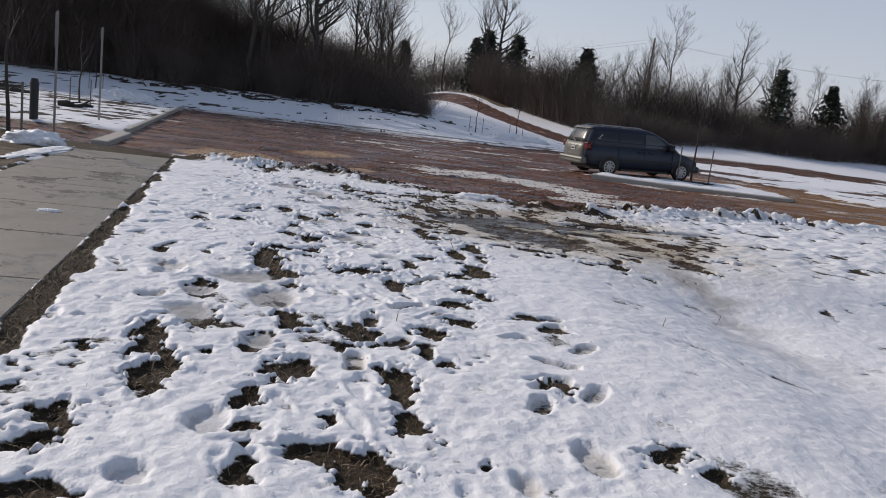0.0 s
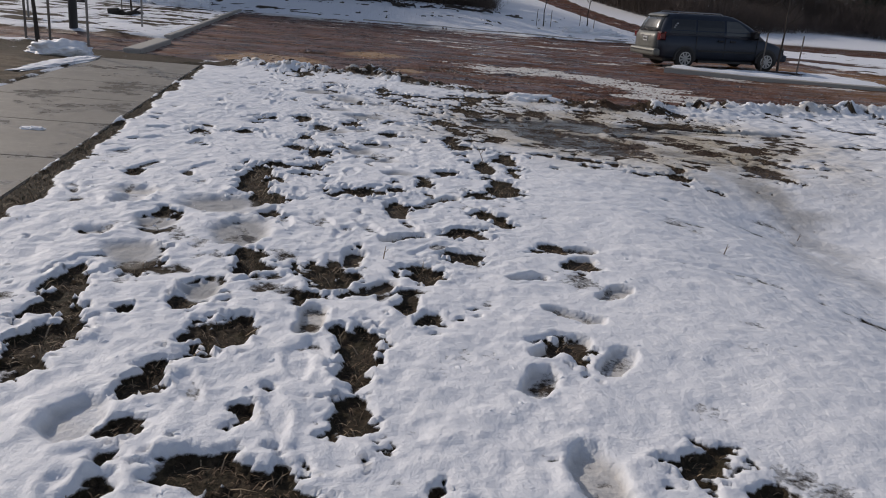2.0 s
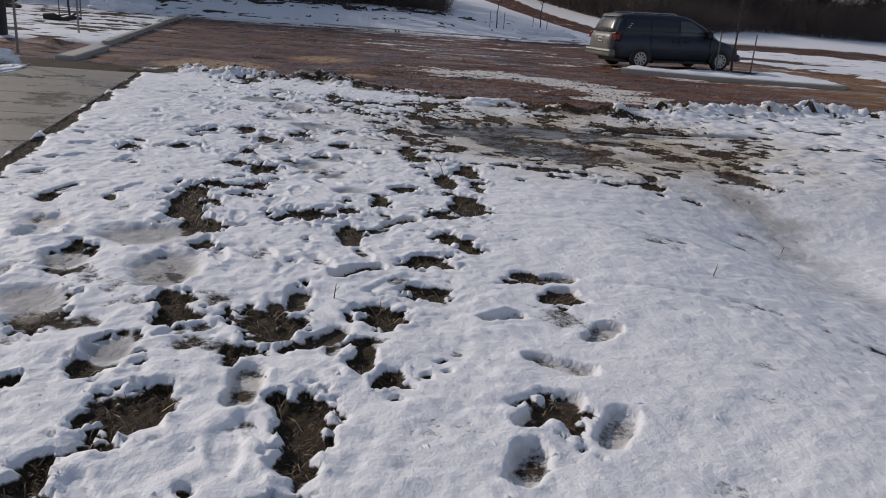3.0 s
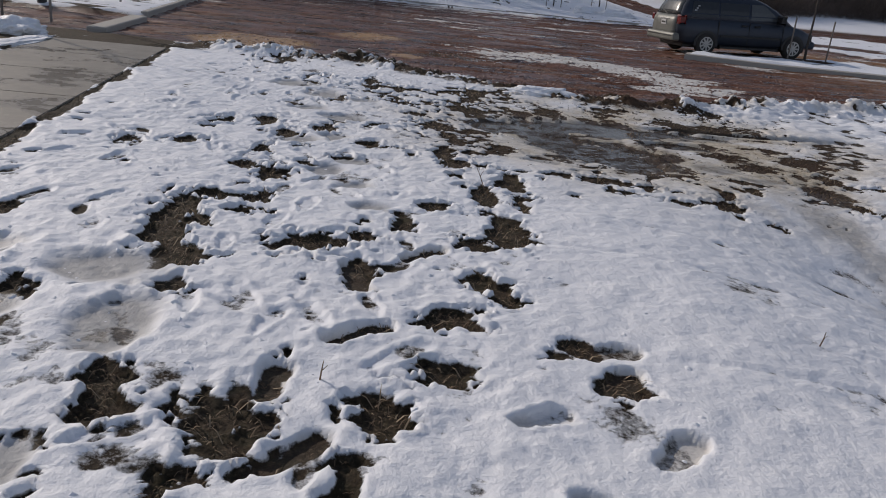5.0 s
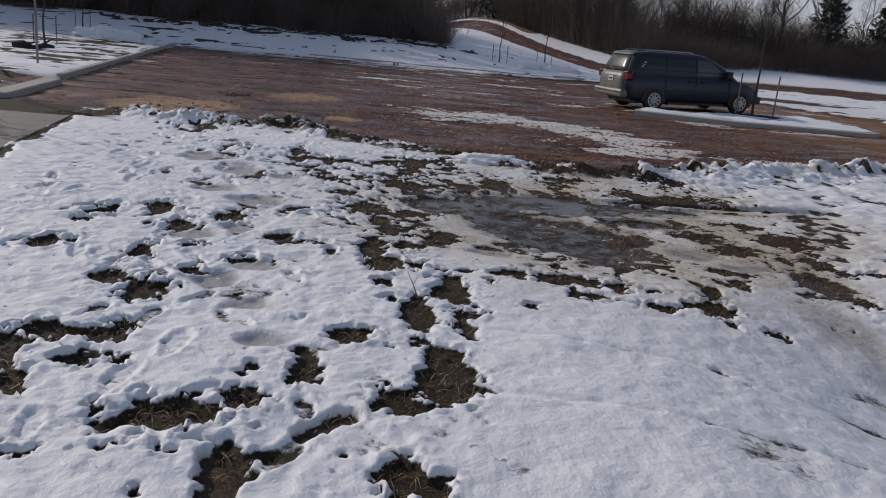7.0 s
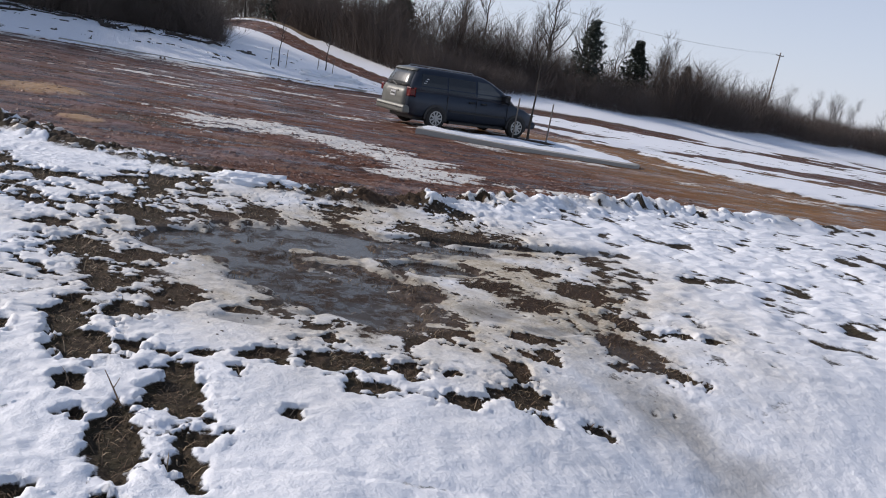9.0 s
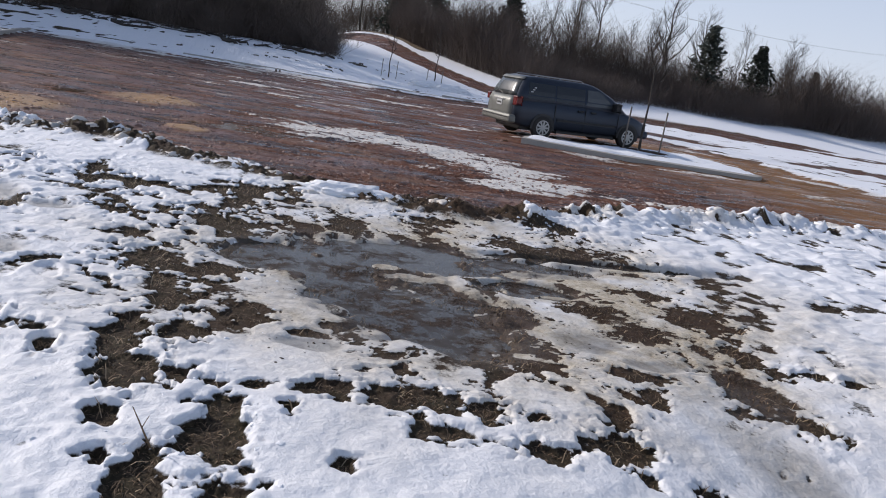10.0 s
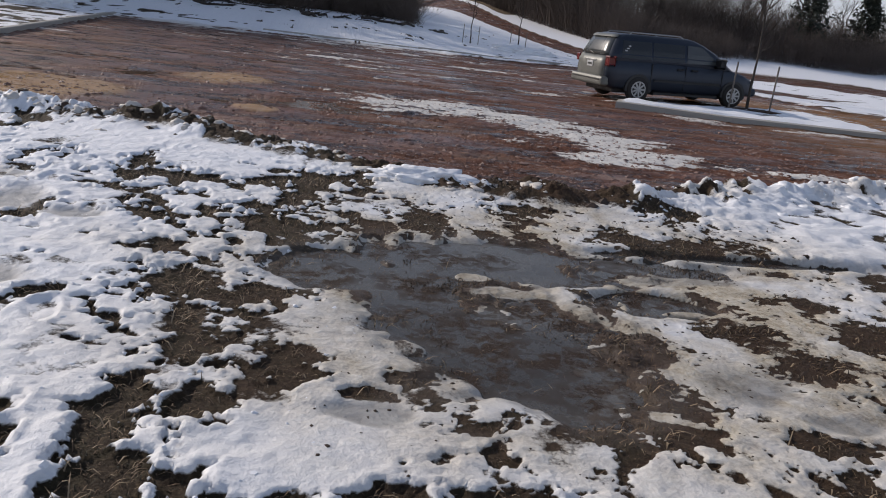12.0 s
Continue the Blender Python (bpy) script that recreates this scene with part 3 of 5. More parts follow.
    if detail:
        ragged = 0.50 * fbm(x, y, 5.0, 2, 2, 0.6) + 0.60 * fbm(x, y, 13, 2, 4, 0.65) + 0.32 * fbm(x, y, 33, 2, 1, 0.7)
        soft = sstep(-0.25, 0.3, fbm(x, y, 2.3, 2, 6))
        ragged = ragged * (1.15 - 0.4 * soft)
        scraps = sstep(0.10, 0.24, fbm(x, y, 10, 4, 1, 0.68))
        for spots, store, lo, hi in ((BARE, bare, 0.80, 1.10), (STEPPED, pressed, 0.74, 1.0)):
            for cx, cy, rx, ry in spots:
                w = np.nonzero((np.abs(x - cx) < 2.4 * rx + 0.06) & (np.abs(y - cy) < 2.4 * ry + 0.06))
                q = np.hypot((x[w] - cx) / (rx * 1.0), (y[w] - cy) / (ry * 0.97)) + ragged[w] * (1.0 if store is bare else 0.3)
                store[w] = np.maximum(store[w], np.maximum(1 - np.clip((q - lo + 0.35 * soft[w]) / (hi - lo + 0.35 * soft[w]), 0, 1), 0.85 * scraps[w] * (1 - sstep(1.2, 1.75, q)) * (store is bare)))
                rim[w] = np.maximum(rim[w], np.exp(-((q - 1.3) / 0.2) ** 2))
    if detail:
        for ax, ay, bx, by, worn in BOOTS:
            w = np.nonzero((np.abs(x - (ax + bx) / 2) < 0.3) & (np.abs(y - (ay + by) / 2) < 0.3))
            if len(w[0]):
                d, along_it = along(x[w], y[w], [(ax, ay), (bx, by)])
                q = d / (0.053 + 0.012 * along_it) + 0.45 * ragged[w]
                pressed[w] = np.maximum(pressed[w], 1 - sstep(0.8, 1.1, q))
                bare[w] = np.maximum(bare[w], np.clip(1.25 * worn, 0, 1) * (1 - sstep(0.55, 0.95, q + 0.5 * scraps[w] * (1 - worn))))
                rim[w] = np.maximum(rim[w], 0.5 * np.exp(-((q - 1.35) / 0.2) ** 2))
    lumps = 0.75 * fbm(x, y, 4.5, 4, 5, 0.6) + 0.7 * (0.35 - np.abs(fbm(x, y, 3.1, 3, 1, 0.6))) + 0.5 * fbm(x, y, 12, 3, 6, 0.65) + 0.4 * (0.3 - np.abs(fbm(x, y, 7.0, 3, 3, 0.6)))
    trodden, kicked = old_prints(x, y, 0.25 * fbm(x, y, 14, 3, 5, 0.6)) if detail else (0.0, 0.0)
    old = sstep(3.9, 5.0, x + 0.5 * wob) * sstep(8.5, 10.5, y)
    snow_h = deep + old * (0.045 * fbm(x, y, 2.6, 5, 3, 0.62) + 0.035 * fbm(x, y, 6.0, 3, 1, 0.6)) + churn * (0.020 * lumps - 0.013 * trodden + 0.006 * kicked) + (1 - churn) * (0.018 * fbm(x, y, 2.6, 3, 5, 0.55) + 0.007 * fbm(x, y, 8.5, 3, 2, 0.6) + 0.0025 * fbm(x, y, 24, 2, 3)) + 0.009 * rim * (0.4 + lumps + 0.6 * fbm(x, y, 19, 2, 2))
    for line in TRACKS:
        d, s = along(x, y, line)
        dots = 0.5 + 0.5 * np.cos(s * 110)
        snow_h = snow_h - 0.010 * np.exp(-(d / 0.025) ** 2) * (0.65 + 0.35 * dots)
    bare = np.maximum(bare, 0.95 * churn * sstep(0.50, 0.58, fbm(x, y, 5.3, 4, 6, 0.66)) * (y > 2.5))
    grey = np.zeros(np.shape(x))
    for cx, cy, rx, ry in GREY:
        grey = np.maximum(grey, 1 - sstep(0.5, 1.25, np.hypot((x - cx) / rx, (y - cy) / ry) + 1.6 * warp))
    kept = sstep(0.06, 0.2, fbm(x, y, 4.2, 4, 3, 0.66)) * sstep(11.2, 11.8, y) * (1 - sstep(1.9, 2.3, x))
    bare = bare * (1 - 0.95 * grey) * (1 - 0.95 * kept)
    whole = snow_h * (1 - bare)
    snow_h = whole * (1 - 0.85 * pressed)
    speck = sstep(0.34, 0.5, fbm(x, y, 2.6, 4, 6)) * (0.15 + 0.85 * churn) * 0.6
    # thinning round the pools and near the lot
    patchy = fbm(x, y, 2.4, 5, 7, 0.6)
    thin = sstep(0.02, 0.26, patchy * 1.15 + 0.36 * melt - 0.54 - 0.14 * sstep(2.9, 3.5, x))
    thin = np.maximum(thin, sstep(0.35, 0.75, basin) * sstep(-0.3, 0.0, fbm(x, y, 3.0, 4, 3) + 0.2))
    thin = np.maximum(thin, sstep(0.16, 0.36, fbm(x, y, 5.5, 5, 5, 0.7) + 0.12 * melt - 0.16 * sstep(2.9, 3.4, x)) * sstep(0.25, 0.6, melt))
    isle = np.zeros(np.shape(x))
    for cx, cy, rx, ry in ISLES:
        isle = np.maximum(isle, 1 - sstep(0.55, 1.15, np.hypot((x - cx) / rx, (y - cy) / ry) + 1.5 * warp))
    spit, _ = along(x, y, SPIT)
    isle = np.maximum(isle, (1 - sstep(0.0, 0.10, spit + 0.22 * np.abs(fbm(x, y, 6, 4, 3, 0.7)) + 0.2 * warp)) * sstep(-0.3, -0.05, fbm(x, y, 4, 3, 7)))
    shore, _ = along(x, y, SHORE + SHORE[:1])
    z = z + (1 - sstep(0.08, 0.3, shore)) * np.maximum(-0.044 - z, 0)
    z = z + isle * np.maximum(-0.040 - z, 0)
    thin = thin * (1 - isle) * (1 - 0.8 * grey)
    turfy = np.exp(-((x - 0.9) / 0.9) ** 2 - ((y - 12.6) / 1.5) ** 2)
    thin = np.maximum(thin, sstep(0.0, 0.25, patchy + 0.7 * turfy - 0.5) * (1 - kept))
    shelf = np.exp(-((x - 1.5) / 0.45) ** 2 - ((y - 10.25) / 0.8) ** 2) + np.exp(-((x - 3.7) / 0.7) ** 2 - ((y - 10.3) / 0.6) ** 2)
    thin = thin * (1 - 0.9 * np.clip(shelf, 0, 1) * sstep(0.9, 1.2, pool))
    verge = np.abs(x - (-2.0 - 0.118 * (y - 5.4)) - 0.02)
    thin = np.maximum(thin, (1 - sstep(0.03, 0.11, verge + 0.16 * patchy)) * (y < 16.2))
    ridge_d = near + wob - y
    ridge = np.exp(-((ridge_d - 0.25) / 0.42) ** 2) * (y < 19)
    thin = np.maximum(thin, ridge * sstep(-0.25, 0.15, patchy + 0.22 - 0.75 * sstep(3.6, 5.5, x) - 0.22 * (1 - sstep(-0.6, 1.0, x)) - 0.2 * (1 - sstep(-3, -1.6, x))))
    amount = np.clip((whole / 0.04), 0, 1.15) * (1 - 0.25 * pressed) * (1 - thin) * (1 - 0.55 * speck)
    amount = np.maximum(amount, 0.8 * isle)
    lift = snow_h * (1 - thin) * (1 - 0.8 * np.clip(melt, 0, 1)) * sstep(0.8, 2.0, pool) * (1 - 0.75 * grey)
    # ploughed ridge along the lot
    clods = np.abs(fbm(x, y, 1.7, 6, 1, 0.66)) + 0.3 * fbm(x, y, 0.7, 2, 4)
    crags = np.abs(fbm(x, y, 6.5, 3, 5, 0.6))
    ridge_h = ridge * (0.05 + 0.26 * np.clip(clods, 0, 1) + 0.075 * crags) * (0.75 + 0.65 * sstep(4.2, 5.6, x) * (1 - sstep(9, 12, x)) + 0.15 * (1 - sstep(-0.5, 1.0, x)))
    # beyond: snow on banks and the field, bared strips on the right
    strips = fbm(x * 0.35, y * 1.2, 0.16, 4, 6)
    strip = sstep(-0.02, 0.16, strips + 0.24 * fbm(x, y, 0.9, 4, 2)) * sstep(16, 22, x) * (1 - sstep(56, 66, y - 0.1 * x))
    field = 1 - 0.95 * strip
    rough_far = fbm(x, y * 1.5, 0.9, 6, 5, 0.7)
    field = field * (1 - 0.8 * sstep(0.22, 0.42, rough_far + 0.12 * (1 - sstep(-9, -4, x))) * (1 - sstep(58, 70, y)))
    thinned = sstep(-0.05, 0.2, fbm(x, y * 1.6, 0.7, 6, 3, 0.68)) * (1 - sstep(-8, -5, x)) * (1 - sstep(44, 54, y))
    field = field * (1 - 0.85 * thinned)
    beyond = 1 - sstep(-0.3, 0.3, near + 0.2 - y)
    amount = amount * (1 - beyond) + beyond * field * 1.1
    lift = lift * (1 - beyond) + beyond * (field * 0.06 + 0.10 * rough_far * (1 - sstep(60, 80, y)) * (1 - strip) * (1 - on_road))
    # slush left lying on the lot
    sl, _ = along(x, y, [(2.3, 20.9), (4.4, 20.4), (5.4, 18.6), (5.7, 17.4)])
    slush = (1 - sstep(-0.4, 1.0, sl - 0.75 + 2.2 * fbm(x * 0.55, y * 1.3, 1.5, 6, 6, 0.78))) * 0.78
    sl2, _ = along(x, y, [(7.6, 16.9), (11, 17.2), (14, 17.1)])
    slush = np.maximum(slush, 1 - sstep(0.12, 0.4, sl2 + 0.35 * patchy))
    crumbs = sstep(0.04, 0.34, fbm(x * 0.45, y * 1.2, 0.9, 6, 5, 0.74)) * 0.66 * sstep(21, 28, y + 0.3 * x)
    crumbs = np.maximum(crumbs, 0.7 * sstep(-0.05, 0.25, fbm(x * 0.4, y * 1.2, 0.8, 6, 2, 0.7)) * sstep(-7.5, -1.5, y - far) * (1 - sstep(8, 14, x)))
    slush = np.maximum(slush, crumbs)
    ruts = 0.6 * fbm(x * 0.25 + y * 0.05, y, 1.5, 3, 3, 0.6) + 0.7 * fbm(x * 0.7, y, 1.6, 5, 6, 0.65)
    amount = amount * (1 - lot) + lot * slush
    lift = lift * (1 - lot) + lot * slush * 0.035
    bank = on_road * sstep(52, 60, y)
    amount = np.where(bank > 0.5, 0.62 * (np.abs(road) < 0.3) * sstep(-0.2, 0.2, patchy), amount)
    paved = sstep(-0.02, 0.05, -2.08 - 0.112 * (y - 5.4) - x) * sstep(-0.02, 0.05, x + 4.25 + 0.097 * (y - 8.9)) * (y < 15.6) * (y > -2)
    yard = sstep(0.0, 0.3, -4.22 - 0.097 * (y - 8.9) - x + 0.3 * wob) * (1 - sstep(16.6, 17.4, y + wob)) * (x > -60)
    amount = amount * (1 - yard * (1 - 0.8 * sstep(15.2, 16.4, y) * sstep(0.05, 0.2, patchy)))
    lift, ridge_h = lift * (1 - 0.8 * yard), ridge_h * (1 - yard)
    lift, ridge_h, z = lift * (1 - paved), ridge_h * (1 - paved), z * (1 - paved) - 0.06 * paved
    amount = amount * (1 - paved)
    apron = (1 - sstep(-3.1, -2.6, x + 0.4 * patchy)) * sstep(15.3, 15.7, y) * (1 - sstep(17.6, 18.2, y)) * (x > -6)
    amount, lift, ridge_h = amount * (1 - 0.9 * apron * sstep(-0.3, 0.1, patchy + 0.2)), lift * (1 - apron), ridge_h * (1 - apron)
    lot = np.maximum(lot, 0.75 * strip * beyond)
    z = z + lift + ridge_h + lot * (0.042 * ruts + 0.016 * fbm(x, y, 5, 4, 2, 0.65) + 0.034 * (0.25 - np.abs(fbm(x, y, 3.4, 4, 7, 0.66))) * (1 - sstep(20, 30, y))) * (1 - on_road)
    dry = sstep(88, 95, y + 3 * wob) * (1 - sstep(124, 132, y)) * sstep(2.8, 3.6, x - np.interp(y, [p[1] for p in HILL_ROAD], [p[0] for p in HILL_ROAD]) + wob) * (1 - sstep(22, 26, x + 0.15 * (112 - y))) * (1 - on_road)
    dry = np.maximum(dry, 0.7 * yard * sstep(-0.3, 0.2, patchy + 0.1) * (1 - sstep(14.5, 16, y)))
    amount = amount * (1 - dry)
    stain = np.clip(1.5 * melt * (0.62 + 0.8 * patchy) + 0.75 * ridge * sstep(-0.3, 0.5, patchy) * (1 - 0.3 * sstep(4.2, 5.4, x)) + lot * 0.55, 0, 1)
    stain = np.maximum(np.maximum(stain, 0.45 * pressed * sstep(-0.2, 0.3, patchy + 0.15)), isle)
    wet = lot * np.clip(0.22 + 1.1 * ruts + 0.3 * (1 - sstep(-3, 8, x)), 0, 1) + 0.5 * basin
    wet = np.maximum(wet, 0.9 * grey * (1 - isle))
    wet = np.maximum(wet, 0.22 * pressed)
    wet = np.maximum(wet, 0.5 * gully * sstep(-0.25, 0.25, patchy) * (1 - lot))
    wet = np.maximum(wet, 0.55 * np.exp(-((pool - 1.2) / 0.3) ** 2) * (1 - lot))
    pud = np.minimum(np.minimum(np.hypot((x + 2.5) / 1.25, (y - 18.6) / 1.5), np.hypot((x - 0.42) / 0.35, (y - 18.3) / 0.35)), np.hypot((x + 0.45) / 0.95, (y - 22.3) / 1.3)) + 0.4 * fbm(x, y, 1.3, 3, 2)
    shine = (1 - sstep(0.6, 1.2, np.hypot((x + 1.0 - 0.1 * (y - 18)) / 0.7, (y - 19.2) / 2.6) + 0.5 * patchy)) * lot
    z = z * (1 - shine) - 0.075 * shine
    tan = (1 - sstep(0.7, 1.05, pud)) * lot
    wet = np.maximum(wet, np.maximum(tan, shine))
    tan = np.maximum(tan * 0.95, 0.38 * sstep(8, 15, x) * (1 - sstep(30, 36, y)))
    z = z + 0.02 * np.where(x < 5, tan, 0)
    return z, amount, lot, stain, np.clip(wet, 0, 1), np.clip(tan, 0, 1), dry


def height(x, y):
    return float(terrain(np.array([x]), np.array([y]))[0][0])


def spaced(*runs):
    """Grid lines from runs of (start, end, step)."""
    return np.unique(np.concatenate([np.arange(a, b, s) for a, b, s in runs] + [np.array([runs[-1][1]])]).round(4))


def growing(start, end, first, rate):
    out, step = [start], first
    while abs(out[-1] - start) < abs(end - start):
        out.append(out[-1] + math.copysign(step, end - start))
        step *= rate
    return np.array(out)


def build_ground():
    gx = np.unique(np.concatenate([growing(-2.6, -1500, 0.035, 1.035), spaced((-2.6, -2.0, 0.0245)), spaced((-2.0, 3.2, 0.0135)), spaced((3.2, 5.2, 0.02)), spaced((5.2, 9.6, 0.045)), growing(9.6, 1500, 0.06, 1.035)]).round(4))
    gy = np.unique(np.concatenate([growing(2.6, -1200, 0.035, 1.07), spaced((2.6, 11.5, 0.0145)), spaced((11.5, 14.5, 0.022)), spaced((14.5, 24, 0.045)), growing(24, 1900, 0.06, 1.014)]).round(4))
    xx, yy = np.meshgrid(gx, gy)
    flat_x, flat_y = xx.ravel(), yy.ravel()
    z, amount, lot, stain, wet, tan, dry = terrain(flat_x, flat_y)
    nx, ny = len(gx), len(gy)
    i = (np.arange(ny - 1)[:, None] * nx + np.arange(nx - 1)[None]).ravel()
    ob = from_arrays("ground", np.stack([flat_x, flat_y, z], 1), np.stack([i, i + 1, i + nx + 1, i + nx], 1), M_GROUND)
    for name, chans in (("cover", (amount / 1.15, lot, stain)), ("surface", (wet, tan, dry))):
        layer = ob.data.attributes.new(name, "FLOAT_COLOR", "POINT")
        col = np.ones((len(z), 4), np.float32)
        for k, c in enumerate(chans):
            col[:, k] = np.clip(c, 0, 1)
        layer.data.foreach_set("color", col.ravel())
    return tagged(ob, "melting snow over dead lawn, with a reddish mud lot", "ground", kind="structure")


ground = build_ground()


def build_water():
    bm = bmesh.new()
    bm.faces.new([bm.verts.new((x, y, -0.052)) for x, y in reversed(SHORE)])
    return tagged(link_bm("puddle", bm, M_WATER), "shallow grey meltwater puddle on the lawn", "puddle", kind="structure")


build_water()


def build_lot_water():
    """Shallow water standing in the ruts of the lot."""
    bm = bmesh.new()
    ring = [(-5.2, 19.5), (-3.2, 17.6), (1.0, 17.4), (6.5, 20.5), (8.0, 26), (5.0, 40), (-6.5, 42), (-6.8, 30)]
    bm.faces.new([bm.verts.new((x, y, -0.0835)) for x, y in ring])
    return tagged(link_bm("lot_water", bm, M_MUDWATER), "muddy brown water standing in the ruts", "puddle", kind="structure")


build_lot_water()


# ---- pavement and kerbs ----
def slab_edge(y):
    return -2.08 - 0.112 * (y - 5.4)


def build_pavement():
    pave = tagged(new("pavement"), "wet grey concrete pavement beside the lawn", "pavement", kind="structure")
    step = 1.55
    y = 15.55
    while y > -1.5:
        y0, y1 = y - step + 0.004, y - 0.004
        top, base = 0.012, -0.14
        q = [(-4.25 - 0.097 * (yy - 8.9), yy, slab_edge(yy)) for yy in (y0, y1)]
        (a0, ya, e0), (a1, yb, e1) = q
        bm2 = bmesh.new()
        vs = [bm2.verts.new(p) for p in ((a0, ya, base), (e0, ya, base), (e1, yb, base), (a1, yb, base), (a0, ya, top), (e0, ya, top), (e1, yb, top), (a1, yb, top))]
        for f in ((3, 2, 1, 0), (4, 5, 6, 7), (0, 1, 5, 4), (1, 2, 6, 5), (2, 3, 7, 6), (3, 0, 4, 7)):
            bm2.faces.new([vs[i] for i in f])
        bmesh.ops.bevel(bm2, geom=[ed for ed in bm2.edges if all(v.co.z > 0 for v in ed.verts)], offset=0.008, segments=2, affect="EDGES")
        part("slab", bm2, M_CONCRETE, pave)
        y -= step


def build_kerb(name, points, width, top, label):
    """Kerb stones laid along a line, each a stone of its own."""
    kerb = tagged(new(name), label, "kerb", kind="structure")
    for (ax, ay), (bx, by) in zip(points, points[1:]):
        length = math.hypot(bx - ax, by - ay)
        n = max(1, round(length / 2.4))
        ang = math.atan2(by - ay, bx - ax)
        for i in range(n):
            t0, t1 = i / n, (i + 1) / n
            cx, cy = ax + (bx - ax) * (t0 + t1) / 2, ay + (by - ay) * (t0 + t1) / 2
            half = length / n / 2 - 0.004
            z = height(cx, cy)
            ob = part("kerbstone", box_bm(-half, -width / 2, -0.16, half, width / 2, top, 0.03), M_KERB, kerb)
            ob.matrix_local = pose(cx, cy, z, 0, 0, math.degrees(ang))


build_pavement()
build_kerb("kerb_entrance", [(-5.0, 17.5), (-5.35, 20.8)], 0.34, 0.11, "pale concrete kerb stones at the lot entrance")
build_kerb("kerb_lot", [(-5.5, 21.6), (-8.6, 46.0)], 0.16, 0.07, "pale concrete kerb along the mud lot")
build_kerb("kerb_bank", [(-2.0, 46.9), (8.0, 45.8), (13.5, 44.3)], 0.16, 0.05, "low concrete kerb below the snowy bank")


def soft_pile(name, x, y, rx, ry, h, mat, label, seed):
    """A low heap with a lumpy outline."""
    bm = bmesh.new()
    bmesh.ops.create_icosphere(bm, subdivisions=5, radius=1)
    for v in bm.verts:
        d = noise.fractal(v.co * 1.9 + Vector((seed, 0, 0)), 0.7, 2.0, 5) * 0.34 + noise.fractal(Vector((v.co.x * rx, v.co.y * ry, v.co.z * h)) * 14 + Vector((0, seed, 0)), 0.8, 2.0, 4) * 0.09
        v.co *= 1 + d
        v.co = Vector((v.co.x * rx, v.co.y * ry, max(v.co.z, -0.25) * h))
    ob = link_bm(name, bm, mat, None, True)
    ob.location = (x, y, height(x, y) - 0.05 if (x > -2 or y > 16) else 0.015)
    return tagged(ob, label, "snow pile", "snow heaps")


soft_pile("snow_mound", -5.65, 15.75, 0.55, 0.4, 0.2, M_SNOW, "white heap of shovelled snow beside the pavement", 3)
soft_pile("snow_mound", -4.98, 14.3, 0.22, 1.3, 0.035, M_SNOW, "thin strip of snow along the pavement edge", 9)
soft_pile("snow_scrap", -3.02, 8.88, 0.10, 0.06, 0.02, M_SNOW, "small scrap of snow lying on the wet pavement", 41)
soft_pile("snow_mound", 2.3, 14.0, 0.5, 0.24, 0.12, M_SNOW, "clean white mound of snow at the lot edge", 5)
soft_pile("snow_mound", -2.5, 16.45, 0.55, 0.22, 0.11, M_SNOW, "lumpy snow ridge by the pavement end", 15)
soft_pile("snow_mound", -11.5, 44.5, 1.5, 1.0, 0.6, M_SNOW, "far heap of ploughed snow by the kerb", 25)
soft_pile("snow_mound", 11.8, 50.0, 1.8, 0.7, 0.35, M_SNOW, "ploughed snow heap at the foot of the hill road", 35)


def scatter(name, n, place, size, mat, label, category, seed, kind="stuff", level=1, rough=0.95):
    """Many small rough lumps in one mesh."""
    r = np.random.default_rng(seed)
    bm = bmesh.new()
    bmesh.ops.create_icosphere(bm, subdivisions=level, radius=1)
    bv = np.array([v.co[:] for v in bm.verts])
    bf = np.array([[v.index for v in f.verts] for f in bm.faces])
    bm.free()
    xy = place(r, n)
    n = len(xy)
    z = terrain(xy[:, 0], xy[:, 1])[0]
    s = size(r, n)
    v = bv[None] * (1 + rough * (r.random((n, len(bv), 1)) - 0.5))
    v = v * s[:, None, None] * np.stack([0.8 + 0.5 * r.random(n), 0.8 + 0.5 * r.random(n), 0.55 + 0.3 * r.random(n)], 1)[:, None]
    v = v + np.stack([xy[:, 0], xy[:, 1], z - 0.3 * s], 1)[:, None]
    f = bf[None] + (np.arange(n) * len(bv))[:, None, None]
    ob = from_arrays(name, v.reshape(-1, 3), f.reshape(-1, 3), mat, smooth=level > 1)
    return tagged(ob, label, category, kind=kind)


def along_ridge(x0, x1, spread, shift=0.2):
    def place(r, n):
        x = x0 + (x1 - x0) * r.random(n)
        y = np.interp(x, *zip(*LOT_NEAR)) - shift + spread * r.normal(size=n)
        return np.stack([x, y], 1)
    return place


def over(x0, y0, x1, y1, test=None):
    def place(r, n):
        p = np.stack([x0 + (x1 - x0) * r.random(n), y0 + (y1 - y0) * r.random(n)], 1)
        return p if test is None else p[test(p[:, 0], p[:, 1], r)]
    return place


